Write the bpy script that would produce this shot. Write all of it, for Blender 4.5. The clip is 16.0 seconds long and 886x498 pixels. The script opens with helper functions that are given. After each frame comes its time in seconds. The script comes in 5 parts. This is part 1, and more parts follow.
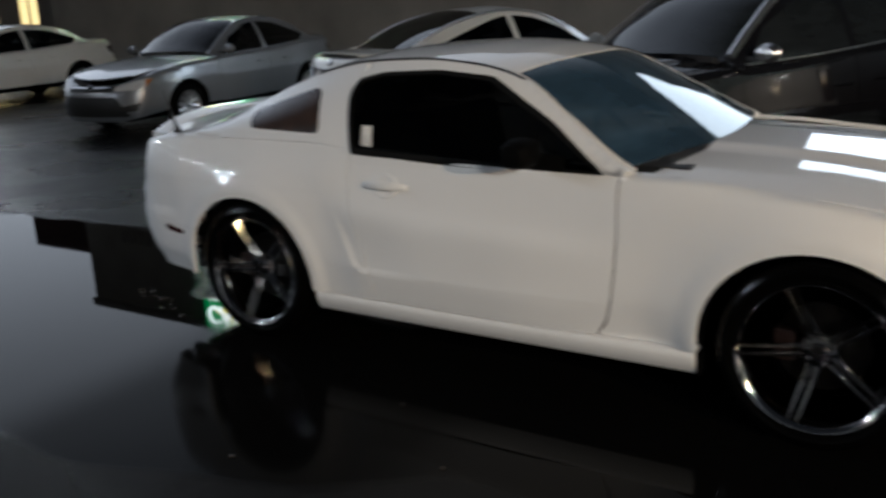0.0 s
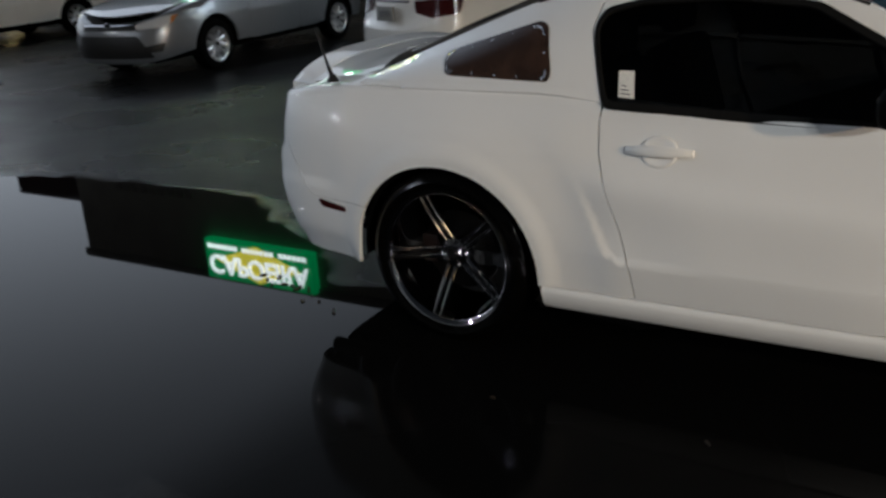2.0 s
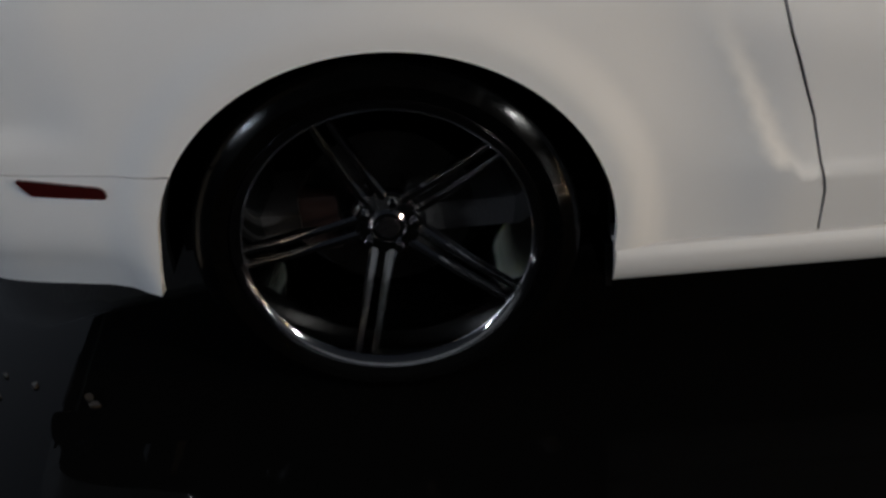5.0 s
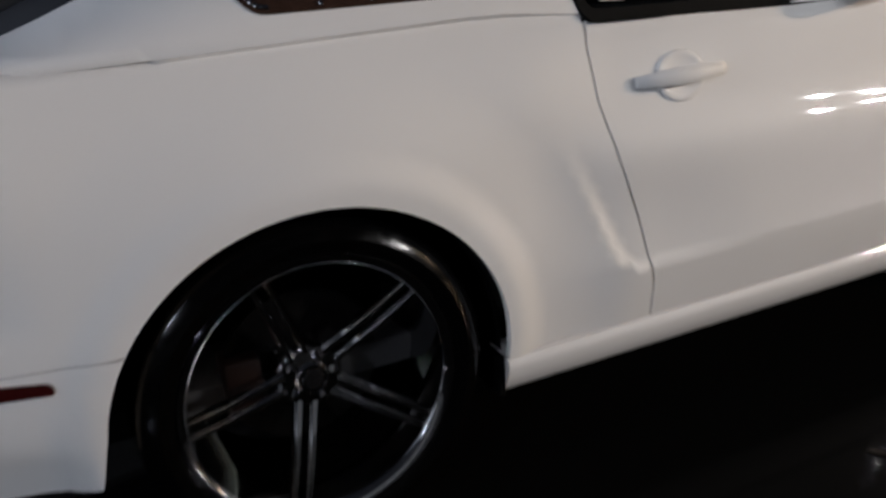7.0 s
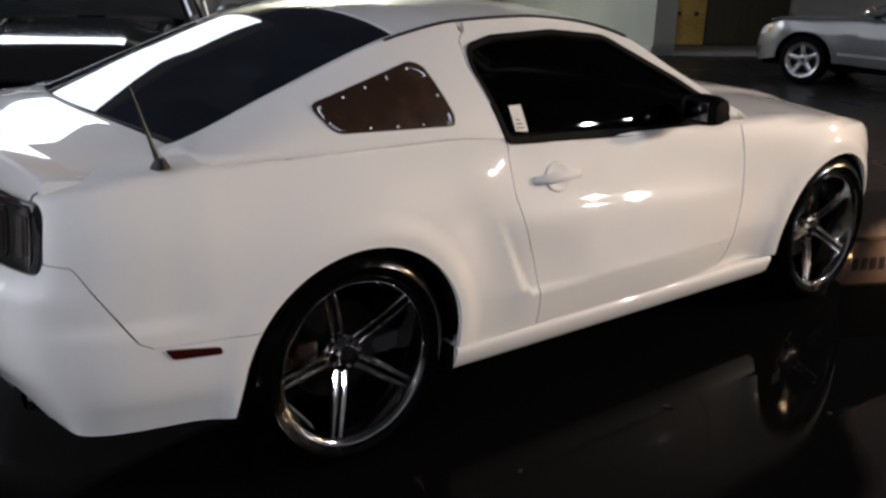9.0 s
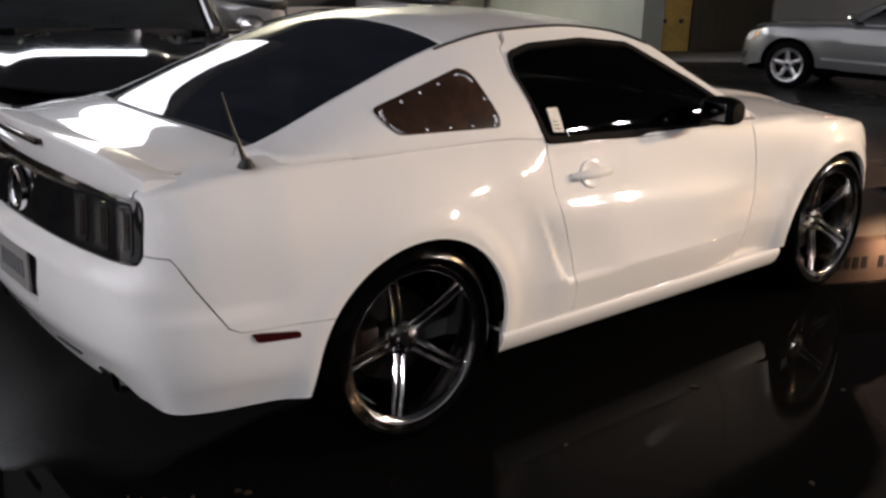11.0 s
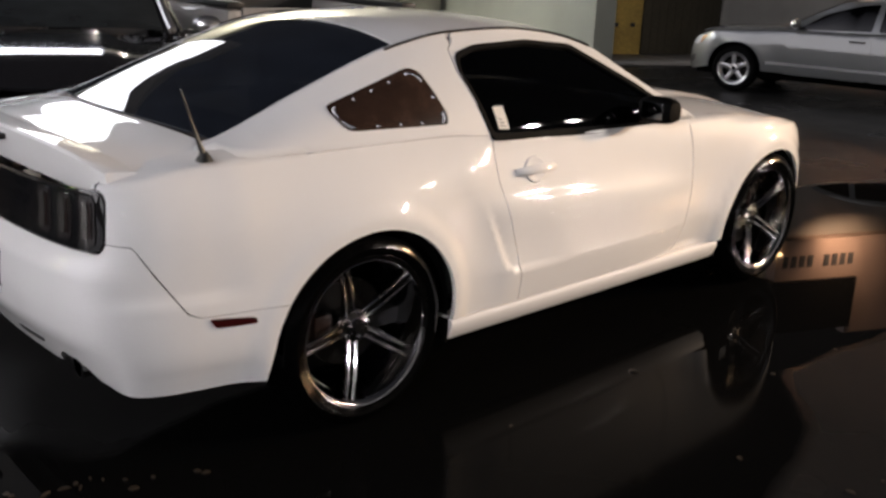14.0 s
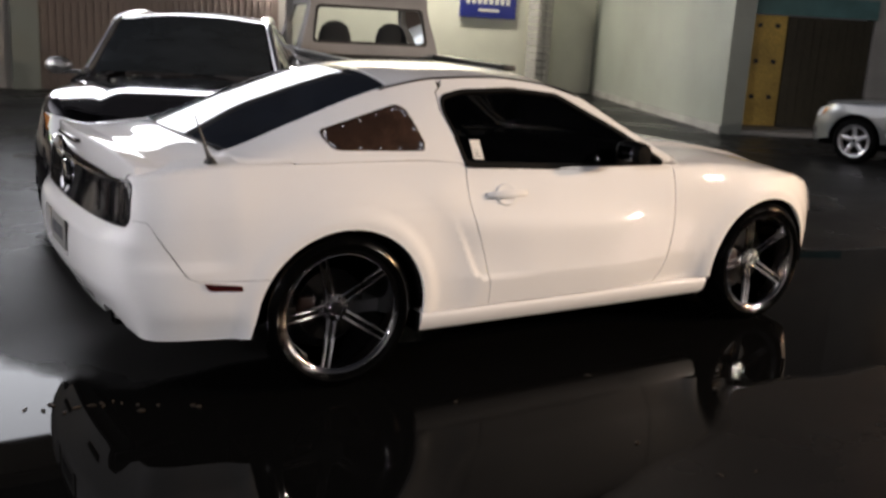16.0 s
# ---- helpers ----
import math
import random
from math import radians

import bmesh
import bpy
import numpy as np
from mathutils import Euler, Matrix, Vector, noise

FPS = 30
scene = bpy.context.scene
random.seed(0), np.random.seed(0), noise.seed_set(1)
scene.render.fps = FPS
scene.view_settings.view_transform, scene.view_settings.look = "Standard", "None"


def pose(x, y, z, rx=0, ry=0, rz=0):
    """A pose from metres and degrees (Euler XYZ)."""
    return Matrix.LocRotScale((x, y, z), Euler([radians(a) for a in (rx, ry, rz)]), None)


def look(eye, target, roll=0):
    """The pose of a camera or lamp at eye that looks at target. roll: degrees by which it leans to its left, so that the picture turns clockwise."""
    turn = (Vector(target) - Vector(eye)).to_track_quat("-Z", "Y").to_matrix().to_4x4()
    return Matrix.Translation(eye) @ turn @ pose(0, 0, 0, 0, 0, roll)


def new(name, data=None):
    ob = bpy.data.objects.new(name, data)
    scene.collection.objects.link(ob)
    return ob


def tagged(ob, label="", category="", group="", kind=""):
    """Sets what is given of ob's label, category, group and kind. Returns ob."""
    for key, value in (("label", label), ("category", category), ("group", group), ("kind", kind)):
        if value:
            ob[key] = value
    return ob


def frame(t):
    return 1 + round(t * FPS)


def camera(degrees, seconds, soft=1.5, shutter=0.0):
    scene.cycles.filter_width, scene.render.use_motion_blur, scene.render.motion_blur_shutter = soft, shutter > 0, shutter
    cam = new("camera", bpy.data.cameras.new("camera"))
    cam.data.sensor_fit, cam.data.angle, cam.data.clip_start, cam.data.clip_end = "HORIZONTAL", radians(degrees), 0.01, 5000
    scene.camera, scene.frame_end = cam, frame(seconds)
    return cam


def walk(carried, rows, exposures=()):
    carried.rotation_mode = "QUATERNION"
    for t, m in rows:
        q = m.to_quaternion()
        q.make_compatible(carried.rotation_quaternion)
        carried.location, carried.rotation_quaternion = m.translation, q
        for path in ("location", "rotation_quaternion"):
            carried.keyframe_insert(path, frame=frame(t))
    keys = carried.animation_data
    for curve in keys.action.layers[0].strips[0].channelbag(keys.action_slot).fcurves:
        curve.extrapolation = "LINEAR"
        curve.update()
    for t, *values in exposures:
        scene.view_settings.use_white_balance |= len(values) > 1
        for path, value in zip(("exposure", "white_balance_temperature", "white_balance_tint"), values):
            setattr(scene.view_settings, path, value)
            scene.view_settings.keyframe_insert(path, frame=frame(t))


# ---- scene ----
cam = camera(49.5, 16.0, soft=2.7, shutter=0.5)
PATH = [
    (0, (3.437, -4.212, 1.677), (2.346, -2.619, 1.154), -3.2),
    (0.2, (3.335, -4.276, 1.7), (2.188, -2.724, 1.175), -2.9),
    (0.5, (3.142, -4.323, 1.684), (1.976, -2.787, 1.152), -1.5),
    (1, (2.761, -4.143, 1.665), (1.612, -2.614, 1.08), -3.6),
    (1.5, (2.36, -4.024, 1.633), (1.226, -2.498, 1.013), -2.8),
    (2, (1.943, -3.913, 1.642), (0.915, -2.328, 0.985), -4.1),
    (2.5, (1.513, -3.692, 1.617), (0.595, -2.068, 0.895), -4.7),
    (3, (1.122, -3.559, 1.584), (0.393, -1.87, 0.801), -3.3),
    (3.5, (0.422, -2.915, 1.36), (0.013, -1.162, 0.488), -1.0),
    (3.7, (0.392, -2.801, 1.341), (0.03, -1.068, 0.411), -3.1),
    (5.8, (-0.155, -2.258, 1.280), (0.165, -0.630, 0.162), -3.3),
    (6, (-0.198, -2.257, 1.282), (0.214, -0.644, 0.171), -3.5),
    (6.2, (-0.238, -2.255, 1.290), (0.262, -0.660, 0.190), -3.7),
    (6.5, (-0.345, -2.262, 1.333), (0.237, -0.696, 0.228), -3.7),
    (7, (-0.462, -2.483, 1.308), (0.322, -0.806, 0.545), -3.6),
    (7.4, (-0.848, -2.753, 1.455), (0.069, -1.172, 0.642), -2.3),
    (7.5, (-0.935, -2.804, 1.544), (0.017, -1.249, 0.722), -1.2),
    (7.8, (-1.119, -2.89, 1.625), (-0.079, -1.362, 0.861), -0.3),
    (8, (-1.216, -2.879, 1.646), (-0.122, -1.389, 0.881), 1.1),
    (8.5, (-1.424, -2.965, 1.657), (-0.244, -1.515, 0.947), 2.5),
    (8.6, (-1.493, -2.927, 1.642), (-0.267, -1.503, 0.956), 4.0),
    (9, (-1.559, -3.212, 1.63), (-0.353, -1.74, 1.018), 2.1),
    (11.5, (-1.972, -3.273, 1.654), (-0.711, -1.834, 1.071), 1.6),
    (12, (-1.985, -3.29, 1.662), (-0.7, -1.864, 1.101), 1.6),
    (12.5, (-1.995, -3.294, 1.664), (-0.689, -1.882, 1.116), 1.9),
    (13, (-1.997, -3.303, 1.669), (-0.69, -1.891, 1.123), 2.0),
    (13.5, (-2.0, -3.33, 1.666), (-0.696, -1.919, 1.11), 2.2),
    (14, (-2.002, -3.411, 1.658), (-0.693, -2.017, 1.071), 2.3),
    (14.5, (-1.915, -3.67, 1.662), (-0.689, -2.183, 1.13), 1.6),
    (15, (-1.893, -3.974, 1.683), (-0.693, -2.442, 1.22), 0.5),
    (15.5, (-1.92, -4.262, 1.681), (-0.803, -2.697, 1.129), 2.8),
    (16, (-1.813, -4.575, 1.653), (-0.774, -2.932, 1.184), 3.3),
]
EXPOSURES = ((0, -0.25, 5660, 5), (3.7, -0.16, 5750, 4), (5.8, -0.08, 5650, 8), (7.8, 0.14, 5850, 11), (9.2, 0.40, 6150, 13), (11.3, 0.61, 6500, 15), (16, 0.74, 6550, 15))
walk(cam, [(t, look(eye, target, roll)) for t, eye, target, roll in PATH], EXPOSURES)

# ---- world and light ----
world = bpy.data.worlds.new("night_sky")
scene.world = world
world.use_nodes = True
wn = world.node_tree.nodes
sky_dir = wn.new("ShaderNodeTexCoord")
sky_sep = wn.new("ShaderNodeSeparateXYZ")
sky_ramp = wn.new("ShaderNodeValToRGB")
world.node_tree.links.new(sky_dir.outputs["Generated"], sky_sep.inputs[0])
world.node_tree.links.new(sky_sep.outputs[2], sky_ramp.inputs[0])
sky_dot = wn.new("ShaderNodeVectorMath")
sky_dot.operation = "DOT_PRODUCT"
sky_dot.inputs[1].default_value = (-0.82, 0.50, 0.28)
sky_side = wn.new("ShaderNodeMapRange")
sky_side.inputs["From Min"].default_value, sky_side.inputs["From Max"].default_value = 0.66, 1.0
sky_side.inputs["To Min"].default_value, sky_side.inputs["To Max"].default_value = 0.06, 5.7
sky_mul = wn.new("ShaderNodeVectorMath")
sky_mul.operation = "SCALE"
world.node_tree.links.new(sky_dir.outputs["Generated"], sky_dot.inputs[0])
world.node_tree.links.new(sky_dot.outputs["Value"], sky_side.inputs["Value"])
world.node_tree.links.new(sky_ramp.outputs[0], sky_mul.inputs[0])
world.node_tree.links.new(sky_side.outputs[0], sky_mul.inputs["Scale"])
world.node_tree.links.new(sky_mul.outputs[0], wn["Background"].inputs["Color"])
# town glow on low cloud: brightest near the horizon, dim overhead
sky_ramp.color_ramp.elements[0].position, sky_ramp.color_ramp.elements[0].color = 0.0, (0.30, 0.295, 0.30, 1)
sky_ramp.color_ramp.elements[1].position, sky_ramp.color_ramp.elements[1].color = 0.75, (0.12, 0.123, 0.14, 1)
wn["Background"].inputs["Strength"].default_value = 1.0


def lamp(name, kind, energy, color, eye, target, size=0.3, size_y=None, spread=180):
    data = bpy.data.lights.new(name, kind)
    data.energy, data.color = energy, color
    if kind == "AREA":
        data.shape, data.size, data.size_y = "RECTANGLE", size, size_y or size
        data.spread = radians(spread)
    ob = new(name, data)
    ob.matrix_world = look(eye, target)
    return ob


# ---- materials ----
def material(name, color, rough=0.5, metal=0.0, coat=0.0, spec=0.5, grain=0.0, grain_scale=40.0, stain=0.0,
             stain_scale=2.0, bump=0.0, bump_scale=60.0, emit=0.0, rough_var=0.0):
    """A principled surface with grain and stains at two scales, bump and uneven gloss."""
    m = bpy.data.materials.new(name)
    m.use_nodes = True
    nt = m.node_tree
    p = nt.nodes["Principled BSDF"]
    p.inputs["Base Color"].default_value = (*color, 1)
    p.inputs["Roughness"].default_value = rough
    p.inputs["Metallic"].default_value = metal
    p.inputs["Coat Weight"].default_value = coat
    p.inputs["Coat Roughness"].default_value = 0.03
    p.inputs["Specular IOR Level"].default_value = spec
    if emit:
        p.inputs["Emission Color"].default_value = (*color, 1)
        p.inputs["Emission Strength"].default_value = emit
    geo = nt.nodes.new("ShaderNodeNewGeometry")

    def noise_node(scale, detail=4.0):
        n = nt.nodes.new("ShaderNodeTexNoise")
        n.inputs["Scale"].default_value, n.inputs["Detail"].default_value = scale, detail
        nt.links.new(geo.outputs["Position"], n.inputs["Vector"])
        return n

    def ranged(n, lo, hi):
        r = nt.nodes.new("ShaderNodeMapRange")
        r.inputs["From Min"].default_value, r.inputs["From Max"].default_value = 0.3, 0.7
        r.inputs["To Min"].default_value, r.inputs["To Max"].default_value = lo, hi
        nt.links.new(n.outputs["Fac"], r.inputs["Value"])
        return r

    if grain or stain:
        a = ranged(noise_node(grain_scale, 6.0), 1 - grain, 1 + grain)
        b = ranged(noise_node(stain_scale, 5.0), 1 - stain, 1 + stain)
        k = nt.nodes.new("ShaderNodeMath")
        k.operation = "MULTIPLY"
        nt.links.new(a.outputs[0], k.inputs[0]), nt.links.new(b.outputs[0], k.inputs[1])
        mul = nt.nodes.new("ShaderNodeVectorMath")
        mul.operation = "SCALE"
        mul.inputs[0].default_value = color
        nt.links.new(k.outputs[0], mul.inputs["Scale"])
        nt.links.new(mul.outputs[0], p.inputs["Base Color"])
    if rough_var:
        r = ranged(noise_node(stain_scale * 1.7, 4.0), max(0.0, rough - rough_var), rough + rough_var)
        nt.links.new(r.outputs[0], p.inputs["Roughness"])
    if bump:
        bn = nt.nodes.new("ShaderNodeBump")
        bn.inputs["Strength"].default_value, bn.inputs["Distance"].default_value = bump, 0.004
        nt.links.new(noise_node(bump_scale, 5.0).outputs["Fac"], bn.inputs["Height"])
        nt.links.new(bn.outputs["Normal"], p.inputs["Normal"])
    return m


def glass(name, tint, gloss=0.05, haze=0.0, haze_color=(0.28, 0.48, 0.58)):
    """Tinted pane: see-through by its tint, mirror by Fresnel, with a pale haze painted in for reflected sky."""
    m = bpy.data.materials.new(name)
    m.use_nodes = True
    nt = m.node_tree
    nt.nodes.remove(nt.nodes["Principled BSDF"])
    t, g = nt.nodes.new("ShaderNodeBsdfTransparent"), nt.nodes.new("ShaderNodeBsdfGlossy")
    f, mix = nt.nodes.new("ShaderNodeFresnel"), nt.nodes.new("ShaderNodeMixShader")
    t.inputs["Color"].default_value = (*tint, 1)
    g.inputs["Roughness"].default_value = gloss
    f.inputs["IOR"].default_value = 1.5
    nt.links.new(f.outputs[0], mix.inputs[0])
    nt.links.new(t.outputs[0], mix.inputs[1])
    if haze:
        d, blend = nt.nodes.new("ShaderNodeBsdfDiffuse"), nt.nodes.new("ShaderNodeMixShader")
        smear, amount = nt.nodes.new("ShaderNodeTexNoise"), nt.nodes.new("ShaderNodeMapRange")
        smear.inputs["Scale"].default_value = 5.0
        amount.inputs["To Min"].default_value, amount.inputs["To Max"].default_value = haze * 0.5, haze * 1.5
        d.inputs["Color"].default_value = (*haze_color, 1)
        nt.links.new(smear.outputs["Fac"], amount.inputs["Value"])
        nt.links.new(amount.outputs[0], blend.inputs[0])
        nt.links.new(t.outputs[0], blend.inputs[1])
        nt.links.new(d.outputs[0], blend.inputs[2])
        nt.links.new(blend.outputs[0], mix.inputs[1])
    nt.links.new(g.outputs[0], mix.inputs[2])
    nt.links.new(mix.outputs[0], nt.nodes["Material Output"].inputs["Surface"])
    return m


def asphalt_material():
    """Wet asphalt: coarse grain, a damp sheen, and standing water where the ground dips."""
    m = bpy.data.materials.new("wet_asphalt")
    m.use_nodes = True
    nt = m.node_tree
    p = nt.nodes["Principled BSDF"]
    geo = nt.nodes.new("ShaderNodeNewGeometry")
    sep = nt.nodes.new("ShaderNodeSeparateXYZ")
    nt.links.new(geo.outputs["Position"], sep.inputs[0])

    def math_node(op, a, b=None):
        n = nt.nodes.new("ShaderNodeMath")
        n.operation = op
        for k, v in enumerate((a, b)):
            if v is None:
                continue
            if isinstance(v, (int, float)):
                n.inputs[k].default_value = v
            else:
                nt.links.new(v, n.inputs[k])
        return n.outputs[0]

    def noise_of(scale, detail=5.0):
        n = nt.nodes.new("ShaderNodeTexNoise")
        n.inputs["Scale"].default_value, n.inputs["Detail"].default_value = scale, detail
        nt.links.new(geo.outputs["Position"], n.inputs["Vector"])
        return n.outputs["Fac"]

    wet = None
    for cx, cy, rx, ry, turn in PUDDLES:
        c, s = math.cos(turn), math.sin(turn)
        dx, dy = math_node("SUBTRACT", sep.outputs[0], cx), math_node("SUBTRACT", sep.outputs[1], cy)
        u = math_node("DIVIDE", math_node("ADD", math_node("MULTIPLY", dx, c), math_node("MULTIPLY", dy, s)), rx)
        v = math_node("DIVIDE", math_node("SUBTRACT", math_node("MULTIPLY", dy, c), math_node("MULTIPLY", dx, s)), ry)
        d = math_node("SUBTRACT", 1.0, math_node("SQRT", math_node("ADD", math_node("MULTIPLY", u, u), math_node("MULTIPLY", v, v))))
        wet = d if wet is None else math_node("MAXIMUM", wet, d)
    edge = math_node("ADD", wet, math_node("MULTIPLY", math_node("SUBTRACT", noise_of(0.9, 6.0), 0.5), 0.35))
    mask = nt.nodes.new("ShaderNodeMapRange")
    mask.inputs["From Min"].default_value, mask.inputs["From Max"].default_value = -0.03, 0.03
    nt.links.new(edge, mask.inputs["Value"])
    damp = nt.nodes.new("ShaderNodeMapRange")
    damp.inputs["From Min"].default_value, damp.inputs["From Max"].default_value = 0.3, 0.7
    damp.inputs["To Min"].default_value, damp.inputs["To Max"].default_value = 0.20, 0.42
    nt.links.new(noise_of(0.7), damp.inputs["Value"])
    rough = nt.nodes.new("ShaderNodeMix")
    nt.links.new(mask.outputs[0], rough.inputs[0])
    nt.links.new(damp.outputs[0], rough.inputs[2])
    p.inputs["IOR"].default_value = 1.33
    # reflections are turned down and blurred over the stretch of x beside the car
    blend = [nt.nodes.new("ShaderNodeMapRange") for _ in range(2)]
    for n, (a, b) in zip(blend, ((-0.55, 0.05), (1.75, 1.3))):
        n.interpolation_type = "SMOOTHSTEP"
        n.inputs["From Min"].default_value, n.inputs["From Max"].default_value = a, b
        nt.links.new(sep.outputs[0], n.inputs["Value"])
    dimmed = math_node("MULTIPLY", blend[0].outputs[0], blend[1].outputs[0])
    band_rough = math_node("ADD", math_node("MULTIPLY", dimmed, 0.085), 0.018)
    nt.links.new(band_rough, rough.inputs[3])
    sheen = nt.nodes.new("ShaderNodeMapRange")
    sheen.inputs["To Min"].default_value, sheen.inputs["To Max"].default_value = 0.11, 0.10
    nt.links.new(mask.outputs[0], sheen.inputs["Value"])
    nt.links.new(math_node("MULTIPLY", sheen.outputs[0], math_node("SUBTRACT", 1.0, math_node("MULTIPLY", dimmed, 0.7))), p.inputs["Specular IOR Level"])
    nt.links.new(rough.outputs[0], p.inputs["Roughness"])
    col = nt.nodes.new("ShaderNodeMix")
    col.data_type = "RGBA"
    shade = nt.nodes.new("ShaderNodeMapRange")
    shade.inputs["From Min"].default_value, shade.inputs["From Max"].default_value = 0.25, 0.75
    shade.inputs["To Min"].default_value, shade.inputs["To Max"].default_value = 0.004, 0.025
    nt.links.new(math_node("ADD", math_node("MULTIPLY", noise_of(160.0, 3.0), 0.6), math_node("MULTIPLY", noise_of(0.5), 0.4)), shade.inputs["Value"])
    grey = nt.nodes.new("ShaderNodeCombineColor")
    for k in range(3):
        nt.links.new(shade.outputs[0], grey.inputs[k])
    nt.links.new(mask.outputs[0], col.inputs[0])
    nt.links.new(grey.outputs[0], col.inputs[6])
    col.inputs[7].default_value = (0.003, 0.003, 0.003, 1)
    nt.links.new(col.outputs[2], p.inputs["Base Color"])
    bump = nt.nodes.new("ShaderNodeBump")
    dry = math_node("SUBTRACT", 1.0, mask.outputs[0])
    nt.links.new(math_node("MULTIPLY", dry, 0.6), bump.inputs["Strength"])
    bump.inputs["Distance"].default_value = 0.004
    nt.links.new(noise_of(130.0, 4.0), bump.inputs["Height"])
    nt.links.new(bump.outputs[0], p.inputs["Normal"])
    return m


# standing water: centre x, y, half lengths, turn
PUDDLES = ((-3.5, -1.95, 3.3, 2.5, 0.04), (3.4, -0.75, 2.9, 1.0, 0.05), (0.0, -1.35, 1.8, 0.9, 0.0))

PAINT = material("white_paint", (0.80, 0.80, 0.80), 0.5, coat=1.0, spec=0.2, grain=0.01, grain_scale=900, stain=0.025, stain_scale=1.5)
BLACK = material("black_trim", (0.012, 0.012, 0.012), 0.45, grain=0.2, grain_scale=300, bump=0.1, bump_scale=400)
GLOSS = material("gloss_black", (0.008, 0.008, 0.009), 0.08, coat=0.6)
RUBBER = material("tyre_rubber", (0.0016, 0.0016, 0.0016), 0.8, spec=0.05, grain=0.3, grain_scale=90, bump=0.2, bump_scale=200)
SIDEWALL = material("dressed_rubber", (0.0014, 0.0014, 0.0014), 0.15, spec=0.14, grain=0.3, grain_scale=90, bump=0.06, bump_scale=160, rough_var=0.08, stain_scale=12)
SEAL = material("window_rubber", (0.008, 0.008, 0.008), 0.8, spec=0.06, grain=0.2, grain_scale=200)
CHROME = material("chrome", (0.78, 0.78, 0.80), 0.06, metal=1.0)
SPOKE = material("polished_spoke", (0.80, 0.80, 0.81), 0.09, metal=1.0, grain=0.03, grain_scale=120, rough_var=0.04, stain_scale=14)
BARREL = material("dark_chrome", (0.40, 0.40, 0.405), 0.08, metal=1.0, grain=0.06, grain_scale=90, rough_var=0.05, stain_scale=10)
CAP = material("black_plastic", (0.002, 0.002, 0.002), 0.65, spec=0.04, grain=0.2, grain_scale=300)
MIRROR = material("dark_mirror", (0.16, 0.165, 0.17), 0.03, metal=1.0)
STEEL = material("brake_steel", (0.022, 0.021, 0.02), 0.45, metal=1.0, grain=0.15, grain_scale=120)
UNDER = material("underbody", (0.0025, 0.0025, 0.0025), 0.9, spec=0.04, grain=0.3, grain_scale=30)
TINT = glass("tinted_glass", (0.008, 0.009, 0.010), 0.01)
# blue haze on these two panes stands in for the sky they mirror
SCREEN = glass("windscreen_glass", (0.05, 0.06, 0.07), 0.01, haze=0.20, haze_color=(0.17, 0.33, 0.52))
BACKGLASS = glass("limo_glass", (0.006, 0.007, 0.008), 0.01, haze=0.06, haze_color=(0.20, 0.25, 0.36))
CLEAR = glass("clear_glass", (0.75, 0.78, 0.78), 0.02)
RED = material("red_lens", (0.04, 0.005, 0.005), 0.12, coat=0.8)
SMOKE = material("smoked_lens", (0.025, 0.022, 0.022), 0.10, coat=0.8)
LENS = material("clear_lens", (0.55, 0.56, 0.58), 0.12, coat=1.0)
AMBER = material("amber_lens", (0.45, 0.16, 0.03), 0.15, coat=0.8)
SEAT = material("dark_cloth", (0.03, 0.03, 0.032), 0.9, grain=0.2, grain_scale=200)
PAPER = material("paper", (0.75, 0.74, 0.70), 0.7, grain=0.08, grain_scale=80)
INK = material("ink", (0.10, 0.10, 0.11), 0.7)
CALIPER = material("dark_red_caliper", (0.012, 0.006, 0.005), 0.3, coat=0.4)
DULLRED = material("smoked_red", (0.014, 0.008, 0.008), 0.15, coat=0.6)
LAMPGREY = material("dim_reflector", (0.16, 0.155, 0.15), 0.22, metal=0.8, coat=1.0)
# plate white is darkened to grey for the shade of its recess
SHADEDPLATE = material("shaded_plate", (0.22, 0.22, 0.21), 0.5, grain=0.08)
# brown in this base stands in for warm light the dark cover mirrors
MESHCOVER = material("perforated_cover", (0.036, 0.020, 0.014), 0.25, coat=1.0, spec=0.3, stain=0.35, stain_scale=9, grain=0.3, grain_scale=500)


# ---- mesh helpers ----
def shade_smooth(me, angle=None):
    me.polygons.foreach_set("use_smooth", [True] * len(me.polygons))
    if angle:
        me.set_sharp_from_angle(angle=radians(angle))


def part(name, shape, mat, parent=None, label="", smooth=35):
    """Links a bmesh or a mesh as one object under a thing or a part."""
    if isinstance(shape, bmesh.types.BMesh):
        me = bpy.data.meshes.new(name)
        shape.to_mesh(me)
        shape.free()
        shade_smooth(me, smooth)
    else:
        me = shape
    if not me.materials:
        me.materials.append(mat)
    ob = new(name, me)
    if parent is not None:
        ob.parent = parent
    if label:
        ob["label"] = label
    return ob


def box(bm, x0, x1, y0, y1, z0, z1, bevel=0.0, m=None):
    made = bmesh.ops.create_cube(bm, size=1.0)["verts"]
    mat = Matrix.Translation(((x0 + x1) / 2, (y0 + y1) / 2, (z0 + z1) / 2)) @ Matrix.Diagonal((abs(x1 - x0), abs(y1 - y0), abs(z1 - z0), 1))
    bmesh.ops.transform(bm, matrix=(m or Matrix()) @ mat, verts=made)
    if bevel:
        edges = list({e for v in made for e in v.link_edges})
        bmesh.ops.bevel(bm, geom=edges, offset=bevel, segments=2, affect="EDGES", profile=0.6)
    return bm


def boxes(*specs, bevel=0.0):
    bm = bmesh.new()
    for s in specs:
        box(bm, *s, bevel=bevel)
    return bm


